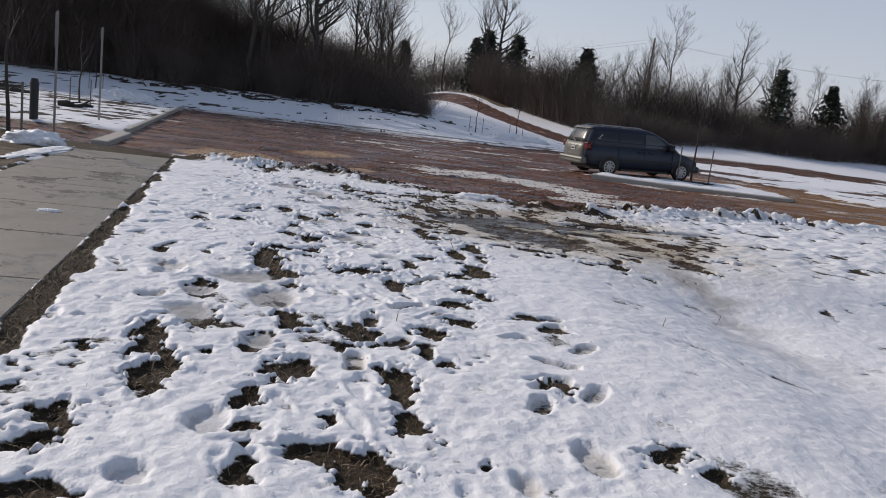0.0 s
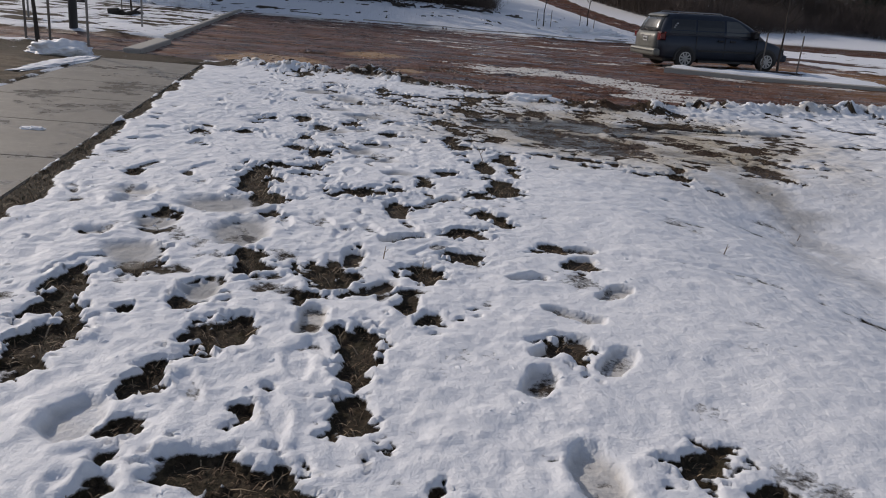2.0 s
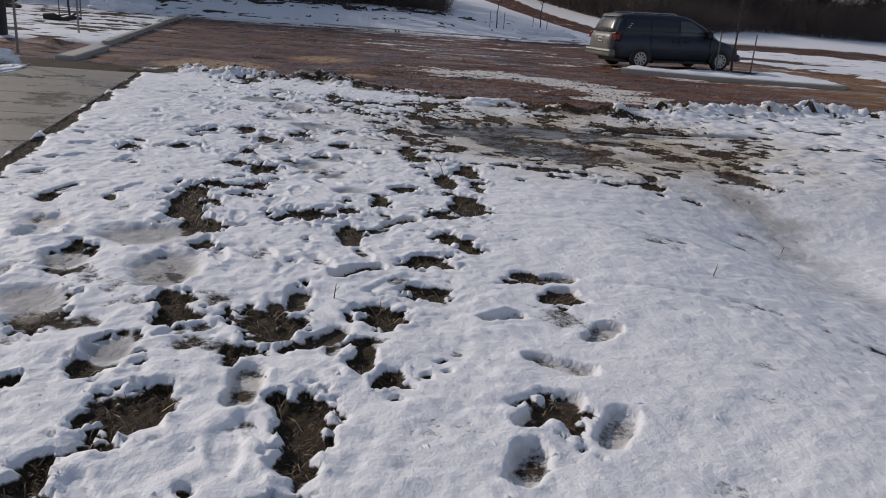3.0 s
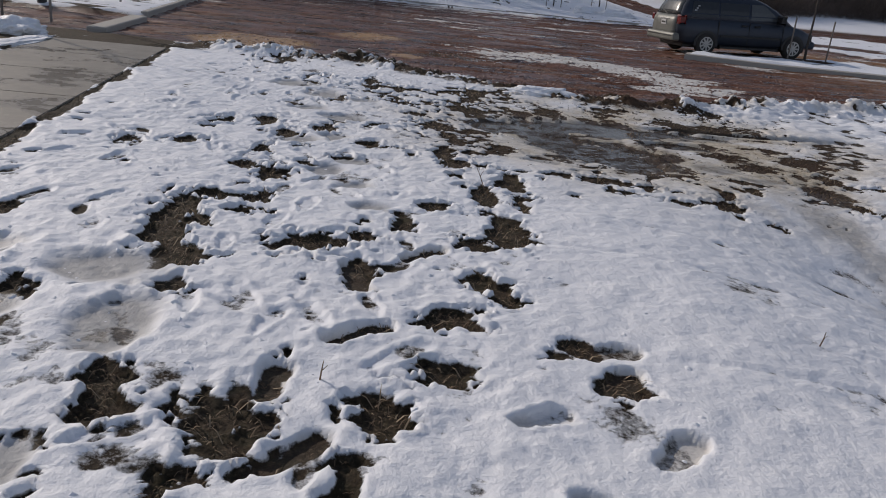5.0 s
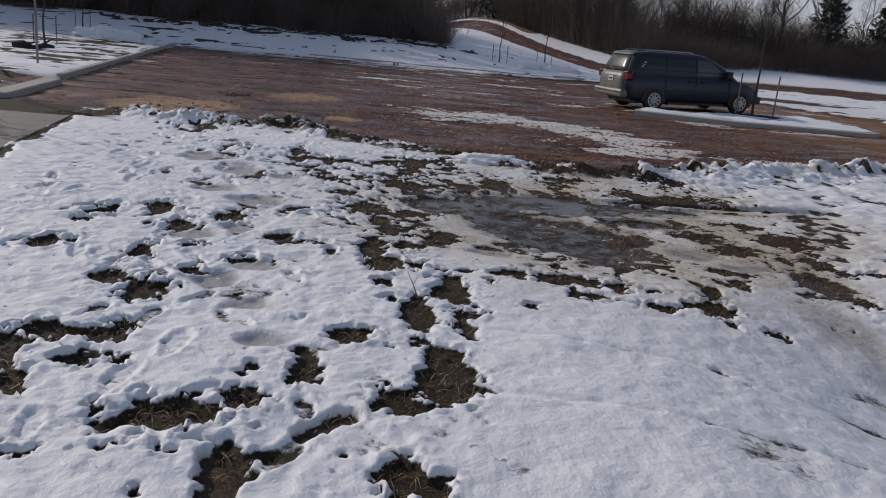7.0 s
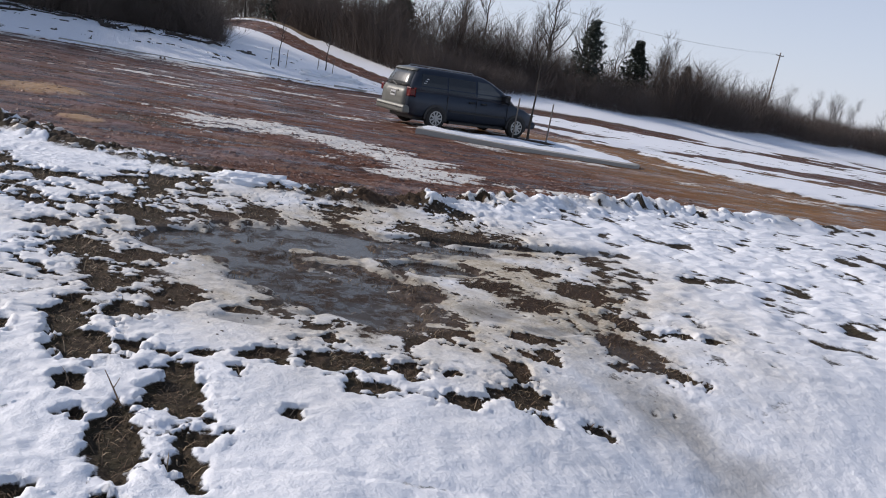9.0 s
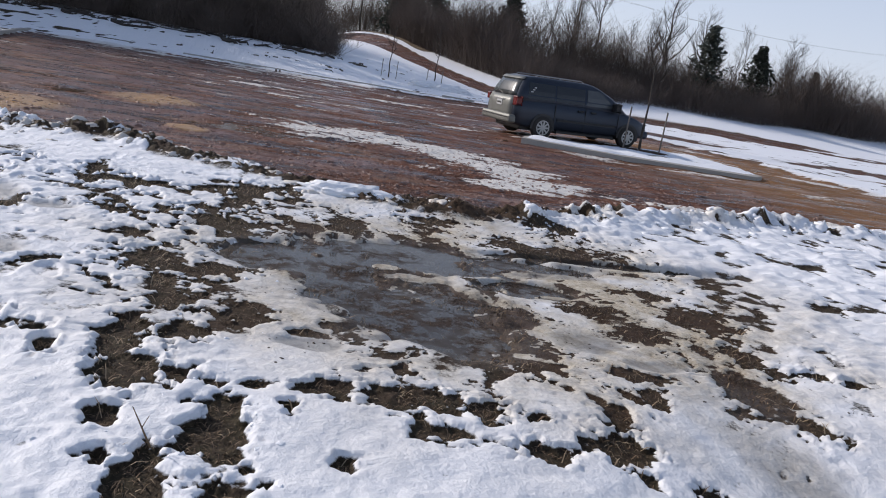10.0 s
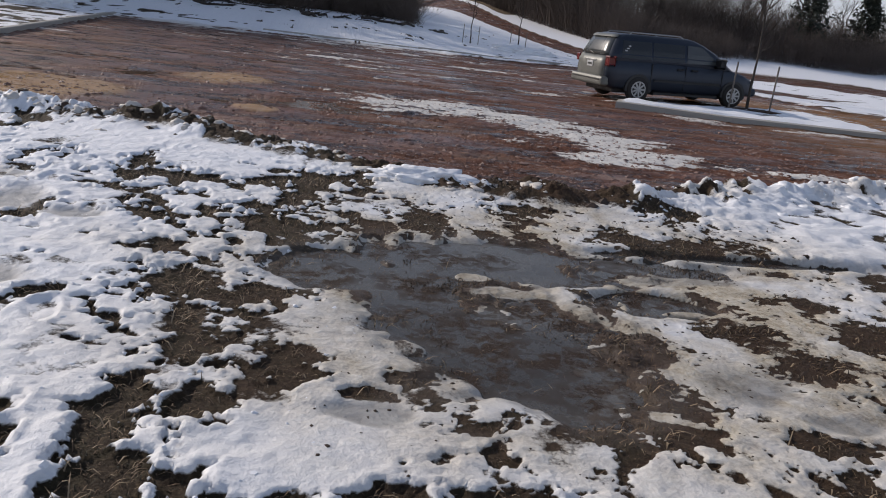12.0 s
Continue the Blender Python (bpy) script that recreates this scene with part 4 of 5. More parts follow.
scatter("snow_clods", 260, along_ridge(3.9, 11.5, 0.3, 0.25), lambda r, n: 0.010 + 0.075 * r.random(n) ** 5, M_SNOW, "broken snow lumps thrown up by the plough", "snow", 2, level=2, rough=0.7)
scatter("snow_clods", 260, along_ridge(-3.4, 3.5, 0.3, 0.3), lambda r, n: 0.015 + 0.07 * r.random(n) ** 3, M_DIRTY, "grey dirty snow lumps along the lot edge", "snow", 3, level=2, rough=0.7)
scatter("mud_clods", 520, along_ridge(-3.0, 4.8, 0.28, 0.1), lambda r, n: 0.008 + 0.06 * r.random(n) ** 4, M_CLOD, "dark clods of mud and torn turf", "mud", 4)
scatter("mud_clods", 160, over(2.6, 12.2, 5.2, 13.4), lambda r, n: 0.006 + 0.035 * r.random(n) ** 4, M_CLOD, "dark wet clods beside the puddle", "mud", 14)
scatter("gravel", 34000, over(-3, 14.2, 12, 27, lambda x, y, r: (terrain(x, y)[2] > 0.7) & (r.random(len(x)) < np.exp(-(y - 14.5) / 5))), lambda r, n: 0.008 + 0.034 * r.random(n) ** 2.5, M_STONE, "reddish gravel pressed into the mud", "gravel", 5)
scatter("gravel", 900, over(1.4, 9.4, 4.8, 13.5), lambda r, n: 0.004 + 0.009 * r.random(n) ** 2, M_CLOD, "dark crumbs of soil round the puddle", "gravel", 6)
scatter("snow_crumbs", 1500, over(-2.2, 2.6, 1.6, 12.5, lambda x, y, r: terrain(x, y)[1] > 0.6), lambda r, n: 0.004 + 0.012 * r.random(n) ** 2.5, M_SNOW, "crumbs of trodden snow between the footprints", "snow", 7)
stone = scatter("stone", 1, lambda r, n: np.array([[2.52, 10.15]]), lambda r, n: np.array([0.035]), M_STONE, "reddish stone lying in the puddle", "stone", 8, "")


# ---- grass ----
def grass(name, n, x0, y0, x1, y1, lo, hi, wide, flat, mat, label, seed, limit=0.22, floor=-9.0):
    r = np.random.default_rng(seed)
    x, y = x0 + (x1 - x0) * r.random(n), y0 + (y1 - y0) * r.random(n)
    t = terrain(x, y)
    keep = (t[1] < limit) & (t[2] < 0.3)
    if floor > -1:
        keep &= fbm(x, y, 2.2, 4, 5, 0.6) + 0.25 * sstep(2.0, 3.4, x) > 0.12 + 0.3 * r.random(n)
    keep &= r.random(n) < (0.5 + 0.6 * sstep(-0.1, 0.25, fbm(x, y, 4.5, 3, 2))) * (1 if floor > -1 else 1 - 0.6 * np.clip(t[3], 0, 1))
    x, y, z = x[keep], y[keep], t[0][keep]
    z = np.maximum(z, floor)
    n = len(x)
    a = r.random(n) * 2 * np.pi
    length = lo + (hi - lo) * r.random(n) ** 2
    tilt = flat * (0.5 + 0.5 * r.random(n))
    dx, dy = np.cos(a), np.sin(a)
    side = np.stack([-dy, dx, np.zeros(n)], 1) * (wide * (0.6 + 0.8 * r.random(n)))[:, None]
    base = np.stack([x, y, z - 0.004], 1)
    mid = base + np.stack([dx * length * 0.5 * np.sin(tilt), dy * length * 0.5 * np.sin(tilt), length * 0.5 * np.cos(tilt) + 0.006], 1)
    tip = base + np.stack([dx * length * np.sin(tilt * 1.1), dy * length * np.sin(tilt * 1.1), np.maximum(length * 0.85 * np.cos(tilt * 1.15), 0.006)], 1)
    v = np.stack([base - side, base + side, mid + side * 0.8, mid - side * 0.8, tip], 1)
    q = np.arange(n)[:, None] * 5
    f = np.concatenate([q + [0, 1, 2], q + [0, 2, 3], q + [3, 2, 4]])
    ob = from_arrays(name, v.reshape(-1, 3), f, mat, False)
    return tagged(ob, label, "grass", kind="stuff")


grass("dead_grass", 230000, -2.4, 3.0, 5.2, 14, 0.015, 0.075, 0.0020, 1.55, M_STRAW, "flattened straw-coloured dead grass in bared patches", 11)
grass("matted_straw", 44000, -2.4, 3.0, 5.2, 14, 0.03, 0.12, 0.0026, 1.55, M_STRAW_PALE, "long pale matted straw lying in bared patches", 21)
grass("winter_grass", 130000, -2.4, 3.0, 5.2, 14, 0.01, 0.05, 0.0014, 1.1, M_GREEN, "short dull green winter grass in bared patches", 12)
grass("verge_grass", 60000, -3.6, 3.0, -1.6, 16, 0.02, 0.07, 0.002, 1.2, M_GREEN, "dull grass verge along the pavement", 13)


grass("floating_straw", 3600, 1.5, 9.7, 4.6, 12.6, 0.02, 0.09, 0.0016, 1.62, M_STRAW, "dead grass and straw floating on the puddle", 17, 0.3, -0.050)
grass("floating_rot", 26000, 1.9, 9.7, 4.6, 12.6, 0.015, 0.06, 0.003, 1.62, M_CLOD, "dark rotten leaves and stems in the puddle", 18, 0.3, -0.051)


def twig(x, y, h, lean, seed):
    r = random.Random(seed)
    z = height(x, y)
    bm = tube([(0, 0, -0.01), (lean * 0.5, 0, h * 0.5), (lean, 0.01, h)], [0.004, 0.003, 0.0015], 5)
    tube_into(bm, [(lean * 0.5, 0, h * 0.5), (lean * 0.5 + 0.02, 0.005, h * 0.8)], [0.002, 0.001], 4)
    ob = link_bm("twig", bm, M_STRAW)
    ob.location = (x, y, z)
    tagged(ob, "dry weed stalk standing out of the snow", "twig", "weed stalks")


for i, (x, y, h, lean) in enumerate([(2.38, 6.59, 0.07, 0.02), (0.16, 5.85, 0.07, 0.01), (1.0, 8.75, 0.14, -0.07), (3.6, 7.9, 0.06, 0.02)]):
    twig(x, y, h, lean, i)


# ---- posts ----
def sign_post(x, y, h, r, label, clip):
    z = height(x, y)
    post = tagged(new("sign_post"), label, "post", "bare posts by the crossing")
    post.location = (x, y, z)
    part("post", box_bm(-r, -r * 0.6, -0.05, r, r * 0.6, h, 0.006), M_POST, post)
    part("bracket", box_bm(-r * 1.5, -r * 1.4, h - clip, r * 1.5, -r * 0.65, h - 0.03, 0.004), M_POST, post, "dull metal bracket plate")
    for dz in (clip * 0.3, clip * 0.75):
        part("bolt", box_bm(-0.012, -r * 1.9, h - dz - 0.012, 0.012, -r * 1.4, h - dz + 0.012, 0.003), M_POST, post)


sign_post(-6.25, 18.65, 2.62, 0.023, "tall galvanised metal sign post without its sign", 0.75)
sign_post(-10.2, 24.8, 2.5, 0.024, "galvanised metal post standing in patchy snow", 0.3)
sign_post(-6.85, 24.0, 2.55, 0.025, "galvanised metal post beside the snowy verge", 0.3)


def bollard(x, y, h):
    ob = tagged(new("bollard"), "short dark-painted bollard with a snowy cap", "bollard")
    ob.location = (x, y, height(x, y))
    part("shaft", tube([(0, 0, -0.05), (0, 0, h * 0.9), (0, 0, h)], [0.10, 0.10, 0.075], 16), M_DARKPOST, ob)
    part("collar", tube([(0, 0, h * 0.84), (0, 0, h * 0.88)], [0.112, 0.112], 16), M_DARKPOST, ob)


bollard(-7.75, 21.7, 1.0)


# ---- bare trees ----
def branch(bm, p, d, length, r, depth, rnd, sides, up=0.15, spread=0.75):
    pts, rad = [Vector(p)], [r]
    n = 4 if depth > 1 else 3
    q, dd = Vector(p), Vector(d)
    for i in range(n):
        dd = (dd + Vector((rnd.uniform(-1, 1), rnd.uniform(-1, 1), rnd.uniform(-0.5, 1))) * 0.16 + Vector((0, 0, up * 0.35))).normalized()
        q = q + dd * (length / n)
        pts.append(q.copy())
        rad.append(max(r * (1 - 0.72 * (i + 1) / n), 0.006))
    tube_into(bm, pts, rad, sides, False)
    if depth <= 0:
        return
    kids = rnd.randint(3, 5) if depth > 1 else rnd.randint(3, 5)
    for k in range(kids):
        t = rnd.uniform(0.3, 1.0)
        i = min(int(t * n), n - 1)
        at = pts[i].lerp(pts[i + 1], t * n - i)
        turn = Vector((rnd.uniform(-1, 1), rnd.uniform(-1, 1), rnd.uniform(-0.1, 0.9))).normalized()
        kd = (dd * (1 - spread * 0.5) + turn * spread).normalized()
        branch(bm, at, kd, length * rnd.uniform(0.42, 0.68), max(r * (1 - 0.72 * t) * 0.7, 0.007), depth - 1, rnd, 3, up, spread)


def bare_tree(h, r, seed, forks=9, depth=2, low=0.3, spread=0.75, name="bare_tree", label="tall leafless tree with fine grey twigs", cat="tree", group="bare trees"):
    rnd = random.Random(seed)
    tree = tagged(new(name), label, cat, group)
    pts, rad = [Vector((0, 0, -0.3))], [r * 1.15]
    for i in range(1, 8):
        pts.append(Vector((rnd.uniform(-1, 1) * 0.02 * h, rnd.uniform(-1, 1) * 0.02 * h, h * i / 7)))
        rad.append(max(r * (1 - 0.93 * i / 7), 0.01))
    part("trunk", tube_into(bmesh.new(), pts, rad, 7, False), M_BARK, tree, smooth=True)
    bm = bmesh.new()
    for k in range(forks):
        t = low + (0.97 - low) * (k + rnd.random()) / forks
        i = min(int(t * 7), 6)
        at = pts[i].lerp(pts[i + 1], t * 7 - i)
        a = rnd.random() * 2 * math.pi
        branch(bm, at, Vector((math.cos(a), math.sin(a), rnd.uniform(0.35, 1.1))).normalized(), h * rnd.uniform(0.2, 0.4) * (1.15 - t * 0.75), max(r * (1 - 0.9 * t) * 0.65, 0.014), depth, rnd, 4, 0.25, spread)
    part("crown", bm, M_BARK, tree, "crown of thin bare branches")
    return tree


def conifer(h, w, seed):
    rnd = random.Random(seed)
    tree = tagged(new("conifer"), "dark green conifer with ragged drooping boughs", "tree", "conifers")
    part("trunk", tube([(0, 0, -0.3), (0, 0, h * 0.5), (0, 0, h)], [0.016 * h, 0.010 * h, 0.01], 7), M_BARK, tree)
    bm = bmesh.new()
    for k in range(150):
        t = 0.12 + 0.88 * (k + rnd.random()) / 150
        reach = w * (0.25 + 0.75 * math.sin(math.pi * min(1, 0.18 + 0.82 * t)) ** 0.8) * (1 - t ** 4) * rnd.uniform(0.45, 1.1) + 0.1
        a = rnd.random() * 2 * math.pi
        o = Vector((0, 0, h * t))
        out = Vector((math.cos(a), math.sin(a), rnd.uniform(-0.25, 0.15)))
        for s in range(14):
            u = rnd.uniform(0.25, 1.0)
            c = o + out * reach * u + Vector((rnd.uniform(-1, 1), rnd.uniform(-1, 1), rnd.uniform(-1, 0.6))) * 0.16 * w
            l = rnd.uniform(0.10, 0.24) * w * 0.8
            d1 = Vector((rnd.uniform(-1, 1), rnd.uniform(-1, 1), rnd.uniform(-0.8, 0.5))).normalized() * l
            d2 = d1.orthogonal().normalized() * l * 0.35
            bm.faces.new([bm.verts.new(c + d1), bm.verts.new(c + d2), bm.verts.new(c - d1 * 0.6), bm.verts.new(c - d2)])
    part("crown", bm, M_NEEDLE, tree, "ragged dark needle crown")
    return tree


def plant(maker_list, spots, rnd):
    """Stands trees at (x, y, size) on the terrain; the first of each maker is itself used."""
    used = set()
    for i, (x, y, s) in enumerate(spots):
        k = i % len(maker_list)
        src = maker_list[k]
        m = pose(x, y, height(x, y) - 0.1, 0, 0, rnd.uniform(0, 360))
        if k not in used:
            used.add(k)
            src.matrix_world = m
            src.scale = (s, s, s)
        else:
            ob = copy_thing(src, m)
            ob.scale = (s, s, s)


rnd = random.Random(5)
trees = [bare_tree(12, 0.16, 1, 22, 2), bare_tree(12, 0.13, 2, 24, 2, 0.45), bare_tree(12, 0.2, 3, 22, 2, 0.25, 0.9), bare_tree(12, 0.12, 4, 18, 2, 0.5, 0.6), bare_tree(12, 0.17, 6, 26, 2, 0.35, 0.8)]
spots = []
for i in range(46):                                  # left wood
    x = rnd.uniform(-46, 5)
    spots.append((x, rnd.uniform(58, 76), rnd.uniform(0.75, 1.35) * (0.75 if x > 0 else 1)))
spots += [(21.3, 117, 1.4), (23.6, 119, 1.6), (16, 122, 1.1), (2.5, 62, 0.75), (-6.5, 58.5, 1.25), (-3, 60, 1.1)]
for i in range(44):                                  # right wood
    x = rnd.uniform(24, 130)
    spots.append((x, 74 + 0.12 * x + rnd.uniform(4, 28), rnd.uniform(0.5, 0.85) * (1 - 0.3 * min(max((x - 45) / 50, 0), 1))))
spots += [(41, 95, 1.12), (50.3, 95, 1.1), (62, 96, 0.8), (51, 88, 0.85), (66, 92, 0.75), (95, 120, 0.62), (108, 118, 0.55), (120, 124, 0.5)]
plant(trees, spots, rnd)
firs = [conifer(8, 2.4, 1), conifer(8, 3.0, 2), conifer(8, 2.2, 3)]
plant(firs, [(19.5, 116, 1.0), (29.8, 95, 0.98), (47.2, 80.4, 1.08), (56, 84, 0.95), (26, 117, 1.15), (70, 92, 0.75), (9, 116, 1.1), (22, 120, 1.2), (84, 106, 0.6)], rnd)


# ---- brush ----
def brush(name, n, spot, lo, hi, label, seed, tall=lambda x, y: 1.0, sway=0.26, mat=None):
    """A thicket of thin stems, each with side shoots, as one mesh."""
    r = np.random.default_rng(seed)
    x, y = spot(r, n)
    z = terrain(x, y, False)[0] - 0.1
    h = (lo + (hi - lo) * r.random(n) ** 1.5) * (0.85 + 0.75 * fbm(x, y, 0.13, 3, 3)) * tall(x, y)
    h = np.maximum(h, 0.5)
    verts, faces, count = [], [], 0
    lean = r.normal(size=(n, 2)) * sway
    for shoot in range(9):
        base = np.stack([x, y, z], 1)
        if shoot:
            t = 0.25 + 0.6 * r.random(n)
            base = base + np.stack([lean[:, 0] * h * t, lean[:, 1] * h * t, h * t], 1)
            out, hh = r.normal(size=(n, 2)) * 0.95, h * (0.2 + 0.28 * r.random(n))
        else:
            out, hh = lean, h
        w = (0.006 + 0.0035 * h) * (1.0 if shoot == 0 else 0.55)
        a = r.random(n) * np.pi
        side = np.stack([np.cos(a) * w, np.sin(a) * w, 0 * w], 1)
        mid = base + np.stack([out[:, 0] * hh * 0.5, out[:, 1] * hh * 0.5, hh * 0.55], 1) + r.normal(size=(n, 3)) * 0.05
        tip = base + np.stack([out[:, 0] * hh * 1.05, out[:, 1] * hh * 1.05, hh], 1)
        verts.append(np.stack([base - side, base + side, mid + side * 0.7, mid - side * 0.7, tip], 1).reshape(-1, 3))
        q = count + np.arange(n)[:, None] * 5
        faces.append(np.concatenate([q + [0, 1, 2], q + [0, 2, 3], q + [3, 2, 4]]))
        count += n * 5
    ob = from_arrays(name, np.concatenate(verts), np.concatenate(faces), mat or M_BRUSH, False)
    return tagged(ob, label, "brush", kind="stuff")


def left_wood(r, n):
    x = -62 + 68.5 * r.random(n)
    front = 56.5 + 0.8 * np.sin(x * 0.7) + 0.6 * np.sin(x * 1.9)
    return x, front + 22 * r.random(n) ** 1.5


def right_wood(r, n):
    x = 19 + 190 * r.random(n) ** 1.35
    front = 72 + 0.16 * (x - 20) + 1.2 * np.sin(x * 0.35) + 30 * np.clip((26 - x) / 8, 0, 1) ** 1.2
    return x, front + 16 * r.random(n) ** 1.5


def slope_wood(r, n):
    y = 58 + 66 * r.random(n)
    return np.interp(y, [52, 62, 80, 112, 130], [20.5, 20.3, 17, 13.2, 11]) - 6.0 - 10 * r.random(n) + r.normal(size=n) * 0.7 - 10 * np.clip((90 - y) / 30, 0, 1), y


def crest_wood(r, n):
    x = -12 + 50 * r.random(n)
    return x, 124 + 12 * r.random(n)


brush("brush_left", 46000, left_wood, 2.0, 7.5, "dense dark leafless thicket on the bank", 21, lambda x, y: (0.28 + 0.72 * sstep(6.5, -3, x) + 0.6 * sstep(-6, -22, x)) * (0.45 + 0.55 * sstep(56.5, 60, y)))
brush("undergrowth", 16000, lambda r, n: (lambda q: (q[0], q[1] - 0.6))(left_wood(r, n)), 0.4, 2.2, "tangled low brush along the bank", 25, lambda x, y: 1.0, 0.8)
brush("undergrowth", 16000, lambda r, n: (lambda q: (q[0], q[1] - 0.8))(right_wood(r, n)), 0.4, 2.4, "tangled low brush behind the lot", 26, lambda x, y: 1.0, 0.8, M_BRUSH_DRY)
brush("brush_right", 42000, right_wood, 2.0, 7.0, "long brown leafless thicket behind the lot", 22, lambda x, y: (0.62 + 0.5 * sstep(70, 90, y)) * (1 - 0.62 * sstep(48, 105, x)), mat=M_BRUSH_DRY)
brush("brush_slope", 9000, slope_wood, 1.5, 5.5, "dark leafless brush beside the hill road", 24, lambda x, y: 0.35 + 0.65 * sstep(0, 6, np.interp(y, [52, 62, 80, 112, 130], [20.5, 20.3, 17, 13.2, 11]) - 6 - x))
brush("brush_crest", 5000, crest_wood, 2.0, 6.5, "leafless brush along the hill crest", 23)


def fallen_log(x, y, length, r, turn, seed):
    rd = random.Random(seed)
    pts = [(t * length, rd.uniform(-1, 1) * 0.25, rd.uniform(-1, 1) * 0.12) for t in (-0.5, -0.25, 0.0, 0.25, 0.5)]
    bm = tube(pts, [r, r * 0.95, r * 0.85, r * 0.7, r * 0.45], 8)
    tube_into(bm, [pts[1], (pts[1][0] + 0.3, -0.4, 0.15), (pts[1][0] + 0.6, -0.8, 0.22)], [r * 0.4, r * 0.25, r * 0.1], 5)
    tube_into(bm, [pts[2], (pts[2][0] + 0.5, 0.4, 0.3)], [r * 0.4, r * 0.15], 5)
    ob = link_bm("fallen_log", bm, M_LOG)
    ob.matrix_world = pose(x, y, height(x, y) + r * 0.3, 0, rnd.uniform(-4, 4), turn)
    tagged(ob, "dark fallen log lying in snow at the wood's edge", "log", "fallen logs")


for i, (x, y, l, a) in enumerate([(-9.6, 30.9, 1.6, 10), (-15.8, 39.5, 4.0, 25), (-17.2, 43, 3.6, 20), (-14.6, 38.6, 2.4, -8), (-18.5, 55, 4, 12), (-16.8, 40.5, 3.0, 35)]):
    fallen_log(x, y, l * 0.7, 0.13, a, 60 + i)
for i in range(26):
    fallen_log(-14 + i * 0.75 + rnd.uniform(-0.5, 0.5), 55.4 + rnd.uniform(-1.6, 1.2) - 0.03 * i, rnd.uniform(1.0, 3.2), rnd.uniform(0.06, 0.13), rnd.uniform(-50, 40), i)


# ---- young trees with stakes ----
def sapling(x, y, h, seed, label):
    tree = bare_tree(h, 0.028 + h * 0.004, seed, 8, 1, 0.42, 0.6, "sapling", label, "sapling", "planted saplings")
    tree.location = (x, y, height(x, y))
    return tree


def stake(x, y, h):
    ob = link_bm("stake", box_bm(-0.02, -0.012, -0.1, 0.02, 0.012, h, 0.003), M_POLE)
    ob.location = (x, y, height(x, y))
    tagged(ob, "thin metal stake beside a planted sapling", "stake", "sapling stakes")


# ---- island beside the van ----
ISLAND = [(8.15, 25.3), (10.6, 24.2), (14.45, 24.0), (15.0, 24.5), (15.6, 27.9), (14.2, 28.6), (12.4, 27.35), (8.5, 26.1)]


def build_island():
    island = tagged(new("kerb_island"), "snow-covered parking island with a concrete kerb", "traffic island", kind="structure")
    z = min(height(x, y) for x, y in ISLAND)
    cx, cy = sum(p[0] for p in ISLAND) / 8, sum(p[1] for p in ISLAND) / 8

    def ring(scale, zz, bm):
        return [bm.verts.new((cx + (x - cx) * scale[0], cy + (y - cy) * scale[1], zz)) for x, y in ISLAND]
    bm = bmesh.new()
    a, b, c = ring((1, 1), z - 0.15, bm), ring((0.995, 0.985), z + 0.15, bm), ring((0.965, 0.9), z + 0.17, bm)
    for p, q in ((a, b), (b, c)):
        for k in range(8):
            bm.faces.new((p[k], p[(k + 1) % 8], q[(k + 1) % 8], q[k]))
    bm.faces.new(c)
    part("kerb", bm, M_KERB, island, "bare grey concrete kerb")
    bm = bmesh.new()
    top = [bm.verts.new((cx + (x - cx) * 0.975, cy + (y - cy) * 0.92, z + 0.16)) for x, y in ISLAND]
    bm.faces.new(top)
    bmesh.ops.triangulate(bm, faces=bm.faces[:])
    bmesh.ops.subdivide_edges(bm, edges=bm.edges[:], cuts=14, use_grid_fill=True)
    for v in bm.verts:
        v.co.z += 0.035 + 0.05 * noise.fractal(v.co * 1.3, 0.8, 2, 4) if not v.is_boundary else -0.01
    part("snow_cover", bm, M_SNOW, island, "thin lumpy snow cover", True)
    return z


island_z = build_island()
sap = sapling(12.5, 27.0, 3.5, 31, "leafless young tree planted on the parking island")
sap.location.z = island_z + 0.15
soil = soft_pile("soil_patch", 12.55, 26.75, 0.75, 0.3, 0.06, M_CLOD, "dark bare soil and torn turf round the sapling", 51)
soil.location.z = island_z + 0.175
tagged(soil, "dark bare soil and torn turf round the sapling", "soil")
for x, y in ((11.8, 26.7), (13.15, 27.0)):
    stake(x, y, 1.25)
for o in scene.objects:
    if o.name.startswith("stake"):
        o.location.z = island_z + 0.15
for i, (x, y, h) in enumerate([(8.9, 51.0, 3.0), (11.6, 51.0, 3.4), (-10.4, 34, 3.2), (-14.4, 50, 3.0), (-6.5, 16.95, 3.4)]):
    sapling(x, y, h, 41 + i, "leafless staked sapling in the snow")
    gap = 0.26 if y < 20 else 0.42
    stake(x - gap, y + 0.1, 0.98)
    stake(x + gap, y - 0.1, 0.98)


# ---- utility poles ----
def utility_pole(x, y, h, r, arm=True):
    ob = tagged(new("utility_pole"), "weathered wooden utility pole above the thicket", "utility pole", "utility poles")
    ob.matrix_world = pose(x, y, height(x, y), 0, 1.0, 0)
    part("pole", tube([(0, 0, -0.5), (0, 0, h)], [r, r * 0.65], 9), M_POLE, ob)
    if not arm:
        return ob
    part("crossarm", box_bm(-1.1, -0.07, h - 0.75, 1.1, 0.07, h - 0.6, 0.01), M_POLE, ob)
    for dx in (-0.95, 0.95):
        part("insulator", tube([(dx, 0, h - 0.6), (dx, 0, h - 0.4)], [0.05, 0.03], 7), M_DARKPOST, ob)
    return ob


